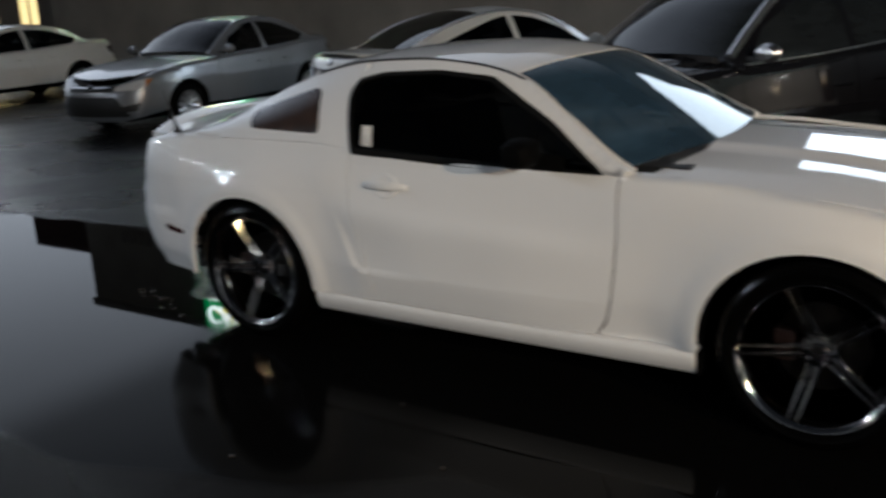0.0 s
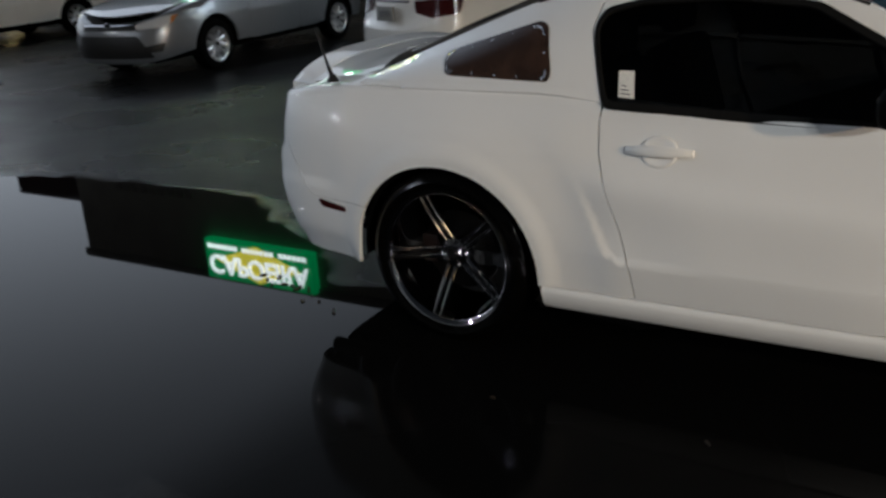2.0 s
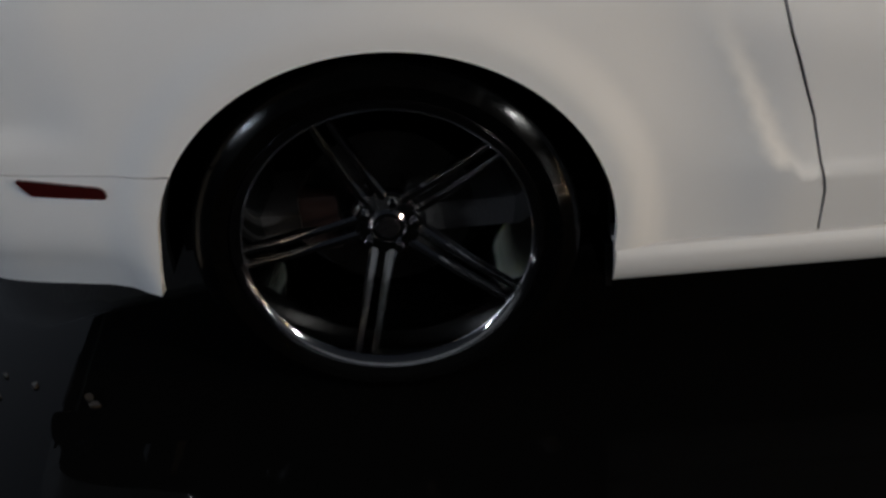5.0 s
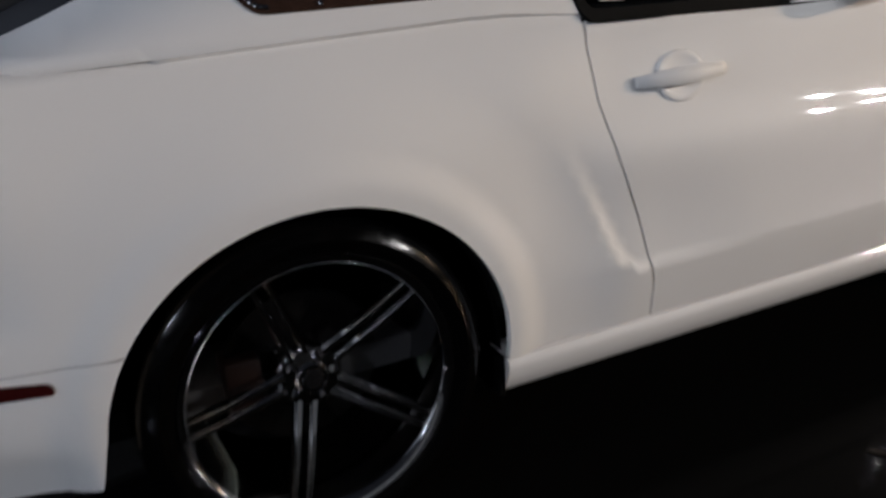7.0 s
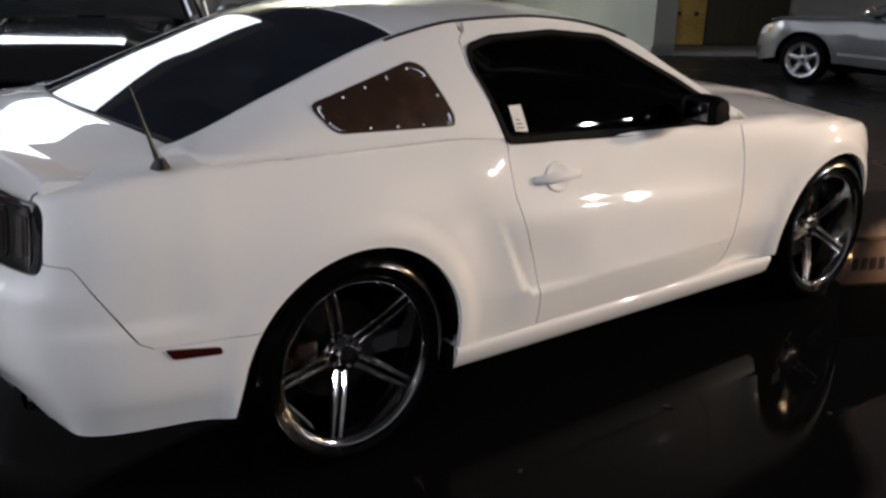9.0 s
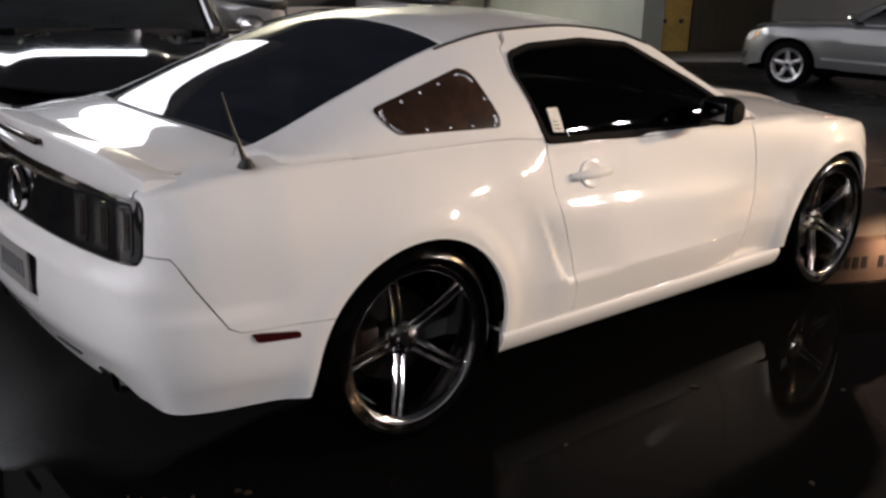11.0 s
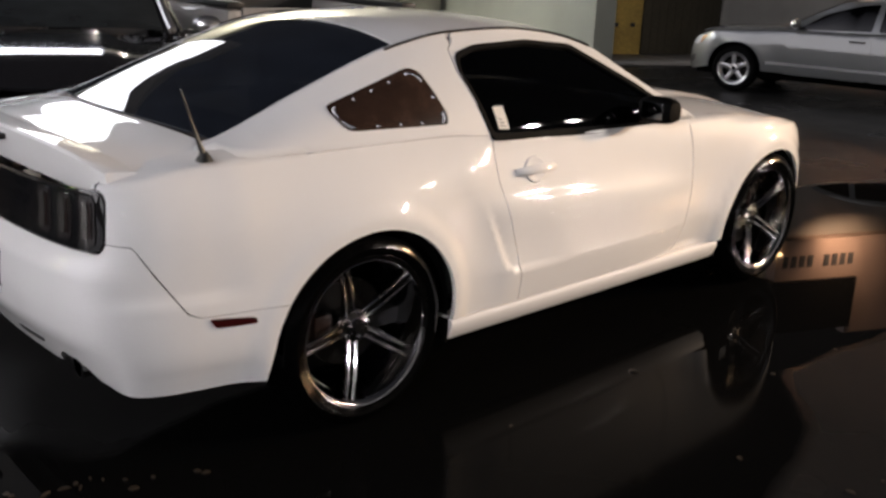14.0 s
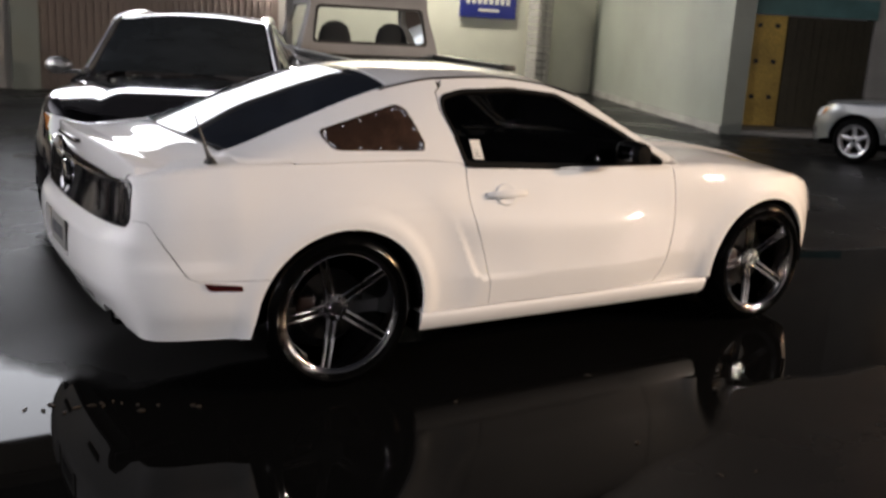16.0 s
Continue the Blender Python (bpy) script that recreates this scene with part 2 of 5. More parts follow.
def lathe(profile, n=48, axis="y", m=None):
    """Turns (radius, along) pairs round an axis."""
    bm = bmesh.new()
    rings = []
    for r, a in profile:
        ring = []
        for k in range(n):
            c, s = math.cos(2 * math.pi * k / n), math.sin(2 * math.pi * k / n)
            ring.append(bm.verts.new((r * c, a, r * s) if axis == "y" else (r * c, r * s, a)))
        rings.append(ring)
    for p, q in zip(rings, rings[1:]):
        for k in range(n):
            bm.faces.new((p[k], p[(k + 1) % n], q[(k + 1) % n], q[k]))
    bmesh.ops.recalc_face_normals(bm, faces=bm.faces)
    if m is not None:
        bm.transform(m)
    return bm


def loft(sections, closed=True, caps=True):
    """Skins a row of sections with equal numbers of points."""
    bm = bmesh.new()
    rows = [[bm.verts.new(p) for p in sec] for sec in sections]
    n = len(rows[0])
    for a, b in zip(rows, rows[1:]):
        for k in range(n if closed else n - 1):
            bm.faces.new((a[k], a[(k + 1) % n], b[(k + 1) % n], b[k]))
    if caps and closed:
        bm.faces.new(rows[0])
        bm.faces.new(rows[-1])
    bmesh.ops.recalc_face_normals(bm, faces=bm.faces)
    return bm


def tube(points, radius, n=8):
    secs = []
    pts = [Vector(p) for p in points]
    for k, p in enumerate(pts):
        d = (pts[min(k + 1, len(pts) - 1)] - pts[max(k - 1, 0)]).normalized()
        a = d.orthogonal().normalized() if k == 0 else (a - d * a.dot(d)).normalized()
        b = d.cross(a)
        r = radius[k] if isinstance(radius, (list, tuple)) else radius
        secs.append([p + a * r * math.cos(2 * math.pi * j / n) + b * r * math.sin(2 * math.pi * j / n) for j in range(n)])
    return loft(secs)


def curve(*table):
    """A smooth curve through (x, y) pairs, flat past its ends, without overshoot."""
    xs, ys = [t[0] for t in table], [t[1] for t in table]
    n = len(xs)
    d = [(ys[k + 1] - ys[k]) / (xs[k + 1] - xs[k]) for k in range(n - 1)]
    m = [d[0]] + [0.0 if d[k] * d[k + 1] <= 0 else 2 * d[k] * d[k + 1] / (d[k] + d[k + 1]) for k in range(n - 2)] + [d[-1]]

    def f(x):
        if x <= xs[0]:
            return ys[0]
        if x >= xs[-1]:
            return ys[-1]
        k = 0
        while x > xs[k + 1]:
            k += 1
        h = xs[k + 1] - xs[k]
        t = (x - xs[k]) / h
        return ((2 * t**3 - 3 * t**2 + 1) * ys[k] + (t**3 - 2 * t**2 + t) * h * m[k]
                + (3 * t**2 - 2 * t**3) * ys[k + 1] + (t**3 - t**2) * h * m[k + 1])

    return f


def step01(a, b, x):
    t = min(1.0, max(0.0, (x - a) / (b - a)))
    return t * t * (3 - 2 * t)


def arc(cx, cz, r, a0, a1, n=24):
    return [(cx + r * math.cos(radians(a0 + (a1 - a0) * k / n)), cz + r * math.sin(radians(a0 + (a1 - a0) * k / n))) for k in range(n + 1)]


def rounded(points, r, n=4):
    """A polygon with its corners rounded."""
    out, m = [], len(points)
    for k in range(m):
        p, a, b = Vector(points[k]), Vector(points[k - 1]), Vector(points[(k + 1) % m])
        rr = min(r, (a - p).length * 0.45, (b - p).length * 0.45)
        p0, p1 = p + (a - p).normalized() * rr, p + (b - p).normalized() * rr
        for j in range(n + 1):
            t = j / n
            out.append(tuple((1 - t) ** 2 * p0 + 2 * t * (1 - t) * p + t * t * p1))
    return out


def inside(poly, px, py):
    """Which of the points lie in the polygon."""
    hit = np.zeros(len(px), bool)
    n = len(poly)
    for k in range(n):
        (x0, y0), (x1, y1) = poly[k], poly[(k + 1) % n]
        if y0 == y1:
            continue
        c = ((y0 > py) != (y1 > py)) & (px < (x1 - x0) * (py - y0) / (y1 - y0) + x0)
        hit ^= c
    return hit


def dense(poly, step):
    out = []
    for k in range(len(poly)):
        a, b = Vector(poly[k]), Vector(poly[(k + 1) % len(poly)])
        m = max(1, int(math.ceil((b - a).length / step)))
        out += [tuple(a + (b - a) * j / m) for j in range(m)]
    return out


def panel(f, outer, holes=(), step=0.035, depth=0.018, lift=0.0, name="panel"):
    """A sheet over the part of a surface that a polygon bounds, with holes and turned-in edges."""
    loops = [dense(outer, step)] + [dense(h, step) for h in holes]
    pts, edges = [], []
    for lp in loops:
        b = len(pts)
        pts += lp
        edges += [(b + k, b + (k + 1) % len(lp)) for k in range(len(lp))]
    arr = np.array(pts)
    lo, hi = arr.min(0), arr.max(0)
    gx, gy = np.meshgrid(np.arange(lo[0] + step / 2, hi[0], step), np.arange(lo[1] + step / 2, hi[1], step))
    gx, gy = gx.ravel(), gy.ravel()
    keep = inside(loops[0], gx, gy)
    for h in loops[1:]:
        keep &= ~inside(h, gx, gy)
    gx, gy = gx[keep], gy[keep]
    if len(gx):
        near = np.array([np.min((arr[:, 0] - x) ** 2 + (arr[:, 1] - y) ** 2) for x, y in zip(gx, gy)])
        gx, gy = gx[near > (0.45 * step) ** 2], gy[near > (0.45 * step) ** 2]
    from_math = [Vector(p) for p in pts] + [Vector((x, y)) for x, y in zip(gx, gy)]
    verts, _, faces, *_ = delaunay_2d_cdt(from_math, edges, [], 0, 1e-6)
    va = np.array([tuple(v) for v in verts])
    tri = [t for t in faces if len(t) == 3]
    cen = np.array([va[list(t)].mean(0) for t in tri])
    ok = inside(loops[0], cen[:, 0], cen[:, 1])
    for h in loops[1:]:
        ok &= ~inside(h, cen[:, 0], cen[:, 1])
    tri = [t for t, k in zip(tri, ok) if k]
    e = 1e-4
    place, normals = [], []
    for u, v in va:
        p = Vector(f(u, v))
        n = (Vector(f(u + e, v)) - Vector(f(u - e, v))).cross(Vector(f(u, v + e)) - Vector(f(u, v - e)))
        n = n.normalized() if n.length > 0 else Vector((0, 0, 1))
        place.append(p)
        normals.append(n)
    count = {}
    for t in tri:
        for k in range(3):
            key = (t[k], t[(k + 1) % 3])
            count[tuple(sorted(key))] = count.get(tuple(sorted(key)), []) + [key]
    rim = [k[0] for k in count.values() if len(k) == 1]
    out, norm, faces3, ring = [], [], [], {}
    for p, n in zip(place, normals):
        out.append(p + n * lift)
        norm.append(n)
    faces3 += [tuple(t) for t in tri]
    for a, b in rim:
        for v in (a, b):
            if v not in ring:
                ring[v] = (len(out), len(out) + 1)
                out += [place[v] + normals[v] * lift, place[v] + normals[v] * (lift - depth)]
                norm += [Vector((0, 0, 0))] * 2
        a0, a1 = ring[a]
        b0, b1 = ring[b]
        faces3.append((b0, a0, a1, b1))
    me = bpy.data.meshes.new(name)
    me.from_pydata([tuple(p) for p in out], [], faces3)
    me.validate()
    shade_smooth(me)
    me.normals_split_custom_set_from_vertices([tuple(n) for n in norm])
    return me


from mathutils.geometry import delaunay_2d_cdt


class Shape:
    """A car's outer surface: a plan curve, insets by height, a shoulder line and a roof.
    x runs forward from the rear axle; the right-hand side has y < 0."""

    def __init__(self, plan, side, rear, front, shoulder, wheels, roll=0.05, flare=0.022, lip=0.007, shelf=0.10, crease=None):
        pts = []
        ctrl = [plan[0]] + list(plan) + [plan[-1]]
        ctrl[0] = (plan[1][0], -plan[1][1])
        ctrl[-1] = (plan[-2][0], -plan[-2][1])
        for k in range(1, len(ctrl) - 2):
            p0, p1, p2, p3 = (Vector(ctrl[k + j]) for j in (-1, 0, 1, 2))
            for j in range(12):
                t = j / 12
                pts.append(0.5 * (2 * p1 + (p2 - p0) * t + (2 * p0 - 5 * p1 + 4 * p2 - p3) * t * t + (3 * p1 - p0 - 3 * p2 + p3) * t**3))
        pts.append(Vector(ctrl[-2]))
        s = [0.0]
        for a, b in zip(pts, pts[1:]):
            s.append(s[-1] + (b - a).length)
        self.length = s[-1]
        n = 600
        self.ds = self.length / n
        grid = np.linspace(0, self.length, n + 1)
        self.px = np.interp(grid, s, [p.x for p in pts])
        self.py = np.interp(grid, s, [p.y for p in pts])
        k = np.ones(9) / 9
        for _ in range(2):
            for arr, odd in ((self.px, 1), (self.py, -1)):
                ext = np.concatenate([odd * arr[4:0:-1], arr, odd * arr[-2:-6:-1]])
                arr[:] = np.convolve(ext, k, "valid")
        tx, ty = np.gradient(self.px), np.gradient(self.py)
        ty[0] = ty[1] if abs(ty[1]) > 0 else 1.0
        ln = np.hypot(tx, ty)
        self.nx, self.ny = -ty / ln, tx / ln
        self.nx[0], self.ny[0] = -1.0, 0.0
        self.nx[-1], self.ny[-1] = 1.0, 0.0
        self.side, self.rear, self.front, self.shoulder = side, rear, front, shoulder
        self.wheels, self.roll, self.flare, self.lip, self.shelf = wheels, roll, flare, lip, shelf
        self.crease = crease

    def plan(self, s):
        flip = 1.0
        if s < 0:
            s, flip = -s, -1.0
        if s > self.length:
            s, flip = 2 * self.length - s, -flip
        q = min(max(s / self.ds, 0), len(self.px) - 1.001)
        k, t = int(q), q - int(q)
        mix = lambda a: a[k] * (1 - t) + a[k + 1] * t
        return mix(self.px), mix(self.py), mix(self.nx), mix(self.ny), flip

    def sx(self, x):
        k = np.arange(len(self.px))
        return float(np.interp(x, self.px[8:-8], k[8:-8])) * self.ds

    def sy(self, y, front=False):
        n = len(self.py) // 5
        if front:
            return self.length - float(np.interp(y, self.py[::-1][:n], np.arange(n))) * self.ds
        return float(np.interp(y, self.py[:n], np.arange(n))) * self.ds

    def body(self, s, v):
        bx, by, nx, ny, flip = self.plan(s)
        zt = self.shoulder(bx)
        r = self.roll
        z, inward = v, 0.0
        t = v - (zt - r)
        if t > 0:
            if t < r * math.pi / 2:
                z, inward = zt - r + r * math.sin(t / r), r * (1 - math.cos(t / r))
            else:
                z, inward = zt + self.shelf * (t - r * math.pi / 2), r + (t - r * math.pi / 2)
        end = self.rear(z) if nx < 0 else self.front(z)
        off = -(ny * ny * self.side(z) + nx * nx * end)
        for wx, wz, wr in self.wheels:
            d = math.hypot(bx - wx, z - wz) - wr
            if d < 0.4:
                off += ny * (self.flare * (1 - step01(0.03, 0.26, d)) + self.lip * (1 - step01(0.03, 0.11, d)))
        if self.crease and ny > 0.3:
            off -= ny * ny * self.crease(bx, z)
        off -= inward
        return (bx + nx * off, -flip * (by + ny * off), z)

    def arch(self, k, a0, a1, n=30):
        wx, wz, wr = self.wheels[k]
        return [(self.sx(wx + (x - wx) * 1.035), z) for x, z in arc(wx, wz, wr, a0, a1, n)]

    def pts(self, *xz):
        return [(self.sx(x), z) for x, z in xz]


def mirror_loop(loop):
    return [(-u, v) for u, v in loop]


# ---- wheels ----
def make_wheel(name, parent, at, radius, rim, width, side, spokes=5, twin=True, turn=0.0, rim_mat=None, dish=0.03, face_mat=None, caliper=None, outer=0.0, barrel=None, tyre_mat=None):
    """A tyre on a rim with spokes, hub, nuts, brake disc and caliper; side -1 faces -y."""
    rim_mat, face_mat = rim_mat or CHROME, face_mat or CHROME
    w = width / 2
    m = Matrix.Diagonal((1, side, 1, 1))
    hub = part(name, lathe([(rim - 0.05, -w * 0.9), (rim - 0.045, -w * 0.8), (rim - 0.03, w * 0.2), (rim - 0.024, w * 0.60)] + ([(rim - 0.016, w * 0.90)] if outer else []), 64, m=m), barrel or UNDER, parent)
    hub.location = at
    edge = rim + outer
    side_r = radius - edge
    tyre = lathe([(edge - 0.01, w * 0.90), (edge + 0.004, w * 0.985), (edge + side_r * 0.45, w * 1.05), (radius - 0.02, w * 0.98), (radius - 0.004, w * 0.86), (radius, w * 0.6),
                  (radius, -w * 0.6), (radius - 0.02, -w * 0.95), (rim, -w)], 64, m=m)
    bmesh.ops.recalc_face_normals(tyre, faces=tyre.faces)
    part("tyre", tyre, tyre_mat or RUBBER, hub)
    part("rim", lathe(([(rim - 0.016, w * 0.90)] if outer else [(rim - 0.044, w * 0.58), (rim - 0.034, w * 0.66), (rim - 0.027, w * 0.82)]) + [(rim - 0.014, w * 0.93), (rim - 0.004, w * 0.98), (rim + 0.004, w), (rim + 0.006, w * 0.93)], 64, m=m), rim_mat, hub, "polished rim lip")
    face = w * 0.92
    for k in range(spokes):
        a = radians(turn + 360 / spokes * k)
        for j in ((-1, 1) if twin else (0,)):
            secs = []
            for t in (0.0, 0.25, 0.6, 1.0):
                rr = 0.045 + (rim - 0.012 - 0.045) * t
                yy = face - dish * (1 - t) ** 1.3 - 0.006
                if twin:
                    c, hw = j * (0.0165 - 0.001 * t), 0.0105 - 0.004 * t
                else:
                    c, hw = 0.0, 0.03 - 0.004 * t
                th = 0.03 - 0.012 * t
                sec = [(rr, c - hw, yy - th), (rr, c - hw, yy - 0.006), (rr, c - hw * 0.45, yy), (rr, c + hw * 0.45, yy), (rr, c + hw, yy - 0.006), (rr, c + hw, yy - th)]
                ca, sa = math.cos(a), math.sin(a)
                secs.append([(p * ca - q * sa, side * y, p * sa + q * ca) for p, q, y in sec])
            part("spoke", loft(secs), face_mat, hub)
    hb = lathe([(0.0, face - dish + 0.006), (0.03, face - dish + 0.006), (0.036, face - dish), (0.062, face - dish - 0.004), (0.072, face - dish - 0.02), (0.072, face - dish - 0.06)], 32, m=m)
    part("hub", hb, face_mat, hub)
    part("centre_cap", lathe([(0.0, face - dish + 0.012), (0.020, face - dish + 0.011), (0.025, face - dish + 0.004)], 24, m=m), GLOSS, hub)
    for k in range(5):
        a = radians(turn + 36 + 72 * k)
        nut = lathe([(0.0, 0.014), (0.007, 0.014), (0.009, 0.008), (0.009, 0.0)], 6, m=Matrix.Translation((0.05 * math.cos(a), side * (face - dish - 0.004), 0.05 * math.sin(a))) @ m)
        part("wheel_nut", nut, rim_mat, hub)
    part("brake_disc", lathe([(0.06, -0.01), (0.165, -0.01), (0.165, -0.03), (0.06, -0.03)], 40, m=m), STEEL, hub)
    if caliper:
        bm = boxes((-0.165, -0.09, -0.05, 0.03, -0.06, 0.06), bevel=0.012)
        bm.transform(m)
        part("brake_caliper", bm, caliper, hub)
    return hub



# ---- ground ----
def flat_patch(name, x0, x1, y0, y1, z, mat, kind="structure", label="", category=""):
    bm = bmesh.new()
    bm.faces.new([bm.verts.new(p) for p in ((x0, y0, z), (x1, y0, z), (x1, y1, z), (x0, y1, z))])
    return tagged(part(name, bm, mat), label, category, "", kind)


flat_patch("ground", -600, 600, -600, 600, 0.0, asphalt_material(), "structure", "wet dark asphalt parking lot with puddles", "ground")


# ---- the white coupe ----
def coupe():
    car = tagged(new("sports_coupe"), "white two-door sports coupe with tinted windows and chrome wheels", "car")
    scoop_x = curve((0.445, 0.735), (0.452, 0.700), (0.475, 0.672), (0.52, 0.648), (0.60, 0.612), (0.70, 0.565), (0.80, 0.53))

    base_side = curve((0.18, 0.050), (0.30, 0.030), (0.42, 0.014), (0.52, 0.005), (0.62, 0.002), (0.74, 0.0), (0.80, 0.003), (0.84, 0.009), (0.87, 0.0165), (0.90, 0.027), (0.94, 0.045), (0.98, 0.066), (1.02, 0.088), (1.1, 0.13))
    # the door's section, as the lean of its skin at each height, summed down from the belt
    lean = curve((0.30, -0.10), (0.42, -0.06), (0.47, 0.06), (0.52, 0.02), (0.60, -0.02), (0.65, 0.04), (0.69, 0.20), (0.715, 0.36), (0.735, 0.45), (0.76, 0.37), (0.80, 0.27), (0.86, 0.25), (0.97, 0.26))
    section, y = [], 0.844
    for k in range(68):
        section.append((0.97 - 0.01 * k, y))
        y += 0.01 * lean(0.965 - 0.01 * k)
    door_y = curve(*reversed(section))

    def scoop(x, z):
        """The hollow behind the door that runs on along its foot."""
        d = x - scoop_x(z)
        hollow = 0.011 * step01(0.0, 0.042, d) * step01(0.438, 0.462, z) * (1 - step01(0.56, 0.80, z)) * (1 - step01(0.10, 0.42, d))
        tuck = 0.15 * max(0.0, 0.452 - max(z, 0.29)) * step01(0.44, 0.80, x) * (1 - step01(2.10, 2.32, x))
        skirt = 0.026 * (1 - step01(0.24, 0.44, z)) * (1 - step01(-0.55, -0.40, x))
        skirt += 0.010 * (1 - step01(0.345, 0.372, z)) * (1 - step01(-0.50, -0.42, x))
        # the door leans out from the belt to a rounded crest that drops towards the front
        run = step01(0.46, 0.74, x) * (1 - step01(1.45, 2.30, x)) * (1 - step01(0.93, 0.985, z)) * step01(0.16, 0.30, z)
        crest = run * (0.905 - base_side(z) - door_y(z + 0.05 * (x - 1.0) * (1 - step01(0.78, 0.95, z))))
        shelf = 0.014 * step01(0.585, 0.645, z) * (1 - step01(-0.62, -0.45, x))
        return hollow + tuck + skirt + crest + shelf

    sh = Shape(
        crease=scoop,
        plan=[(-1.03, 0), (-1.024, 0.26), (-1.004, 0.51), (-0.958, 0.715), (-0.86, 0.832), (-0.64, 0.896), (-0.35, 0.908), (0, 0.915), (0.4, 0.909), (0.8, 0.908), (1.3, 0.910),
              (1.9, 0.909), (2.3, 0.910), (2.72, 0.91), (3.02, 0.875), (3.24, 0.795), (3.40, 0.67), (3.51, 0.48), (3.57, 0.25), (3.59, 0)],
        side=base_side,
        rear=curve((0.20, 0.20), (0.29, 0.13), (0.40, 0.065), (0.50, 0.012), (0.60, 0.0), (0.70, 0.006), (0.735, 0.03), (0.76, 0.05), (0.95, 0.07), (1.0, 0.06), (1.1, 0.06)),
        front=curve((0.15, 0.10), (0.25, 0.03), (0.40, 0.0), (0.55, 0.01), (0.66, 0.03), (0.74, 0.08), (0.80, 0.16), (0.9, 0.24)),
        shoulder=curve((-1.05, 0.955), (-0.85, 0.978), (-0.65, 1.005), (-0.45, 1.018), (-0.1, 1.018), (0.4, 1.02), (0.66, 1.005), (1.2, 0.975), (1.75, 0.952), (2.1, 0.955), (2.5, 0.925), (2.9, 0.875), (3.15, 0.82), (3.37, 0.74), (3.59, 0.66)),
        wheels=[(0.004, 0.345, 0.394), (2.705, 0.345, 0.394)], roll=0.022, shelf=0.14, lip=0.013)
    B, P = sh.body, sh.pts
    zt = sh.shoulder
    over = sh.roll * (math.pi / 2 - 1)

    def top_line(x0, x1, extra, n=12):
        return [(sh.sx(x), zt(x) + over + extra + (0.08 * step01(-0.22, -0.60, x) if x < 0 else 0.0)) for x in [x0 + (x1 - x0) * k / n for k in range(n + 1)]]

    # lower panels of the two sides
    cut = [(0.785, 0.305), (0.775, 0.40), (0.736, 0.55), (0.680, 0.70), (0.648, 0.82), (0.640, 0.93)]
    fcut = [(1.885, 0.305), (1.930, 0.37), (1.955, 0.46), (1.974, 0.60), (1.980, 0.74), (1.972, 0.92)]
    tail_s = sh.sy(0.735) + 0.062
    quarter = (P((0.413, 0.305)) + P(*cut) + [(sh.sx(0.648), zt(0.648) + over + 0.01)] + top_line(0.60, -0.86, 0.035, 26)
               + [(tail_s - 0.075, zt(-0.95) + over + 0.09), (tail_s - 0.075, 0.958)] + arc(tail_s - 0.042, 0.908, 0.050, 90, 0, 6) + [(tail_s + 0.008, 0.802)]
               + P((-0.838, 0.797), (-0.822, 0.778), (-0.765, 0.69), (-0.685, 0.575), (-0.65, 0.556), (-0.60, 0.552), (-0.345, 0.548)) + sh.arch(0, 147, -5, 40))
    door = P((0.79, 0.305)) + P(*[(x + 0.006, z) for x, z in cut[1:]]) + [(sh.sx(0.656), zt(0.65) + over - 0.01)] \
        + top_line(0.70, 1.74, 0.004, 10) + [(sh.sx(1.90), zt(1.90) + over + 0.0), (sh.sx(1.964), zt(1.96) + over + 0.01)] + P(*[(x - 0.006, z) for x, z in reversed(fcut[1:])]) + P((1.879, 0.305))
    fender = P((2.294, 0.305)) + sh.arch(1, 185, 20, 40) + P((3.13, 0.50), (3.19, 0.62)) + top_line(3.22, 1.978, 0.03, 14) \
        + P(*[(x + 0.003, z) for x, z in reversed(fcut)])
    for flip in (1, -1):
        fix = (lambda lp: lp) if flip > 0 else mirror_loop
        part("quarter_panel", panel(B, fix(quarter), step=0.022), PAINT, car)
        d = part("door", panel(B, fix(door), step=0.016), PAINT, car)
        part("fender", panel(B, fix(fender), step=0.04), PAINT, car)
        # door handle with its round recess and a lock
        hx, hz = 0.866, 0.842
        y = B(fix([(sh.sx(hx), hz)])[0][0], hz)[1]
        at = Matrix.Translation((hx, y, hz)) @ Matrix.Rotation(radians(-15 * flip), 4, "X")
        bm = lathe([(0.0, 0.0015), (0.030, 0.003), (0.044, 0.007), (0.050, 0.0088), (0.056, 0.007), (0.060, -0.004)], 32, m=at @ Matrix.Diagonal((1.12, -flip, 0.95, 1)))
        part("handle_cup", bm, PAINT, d)
        secs = []
        for t in range(17):
            u = t / 16
            xx, w = -0.118 + 0.236 * u, 0.013 + 0.007 * math.sin(math.pi * u)
            o = 0.006 + 0.030 * math.sin(math.pi * u) ** 0.6
            secs.append([at @ Vector((xx, -flip * (o + 0.009 * math.cos(a) - 0.004), w * math.sin(a))) for a in [2 * math.pi * j / 10 for j in range(10)]])
        part("handle", loft(secs), PAINT, d, "body-coloured pull handle")
        # rocker
        sec = []
        for k in range(13):
            x = 0.416 + (2.288 - 0.416) * k / 12
            o = 0.004 * math.sin(math.pi * k / 12)
            sec.append([(x, -flip * (yy + o), z) for yy, z in ((0.815, 0.302), (0.886, 0.301), (0.897, 0.297), (0.903, 0.288), (0.903, 0.272), (0.884, 0.225), (0.866, 0.206), (0.815, 0.21))])
        part("rocker_panel", loft(sec), PAINT, car)
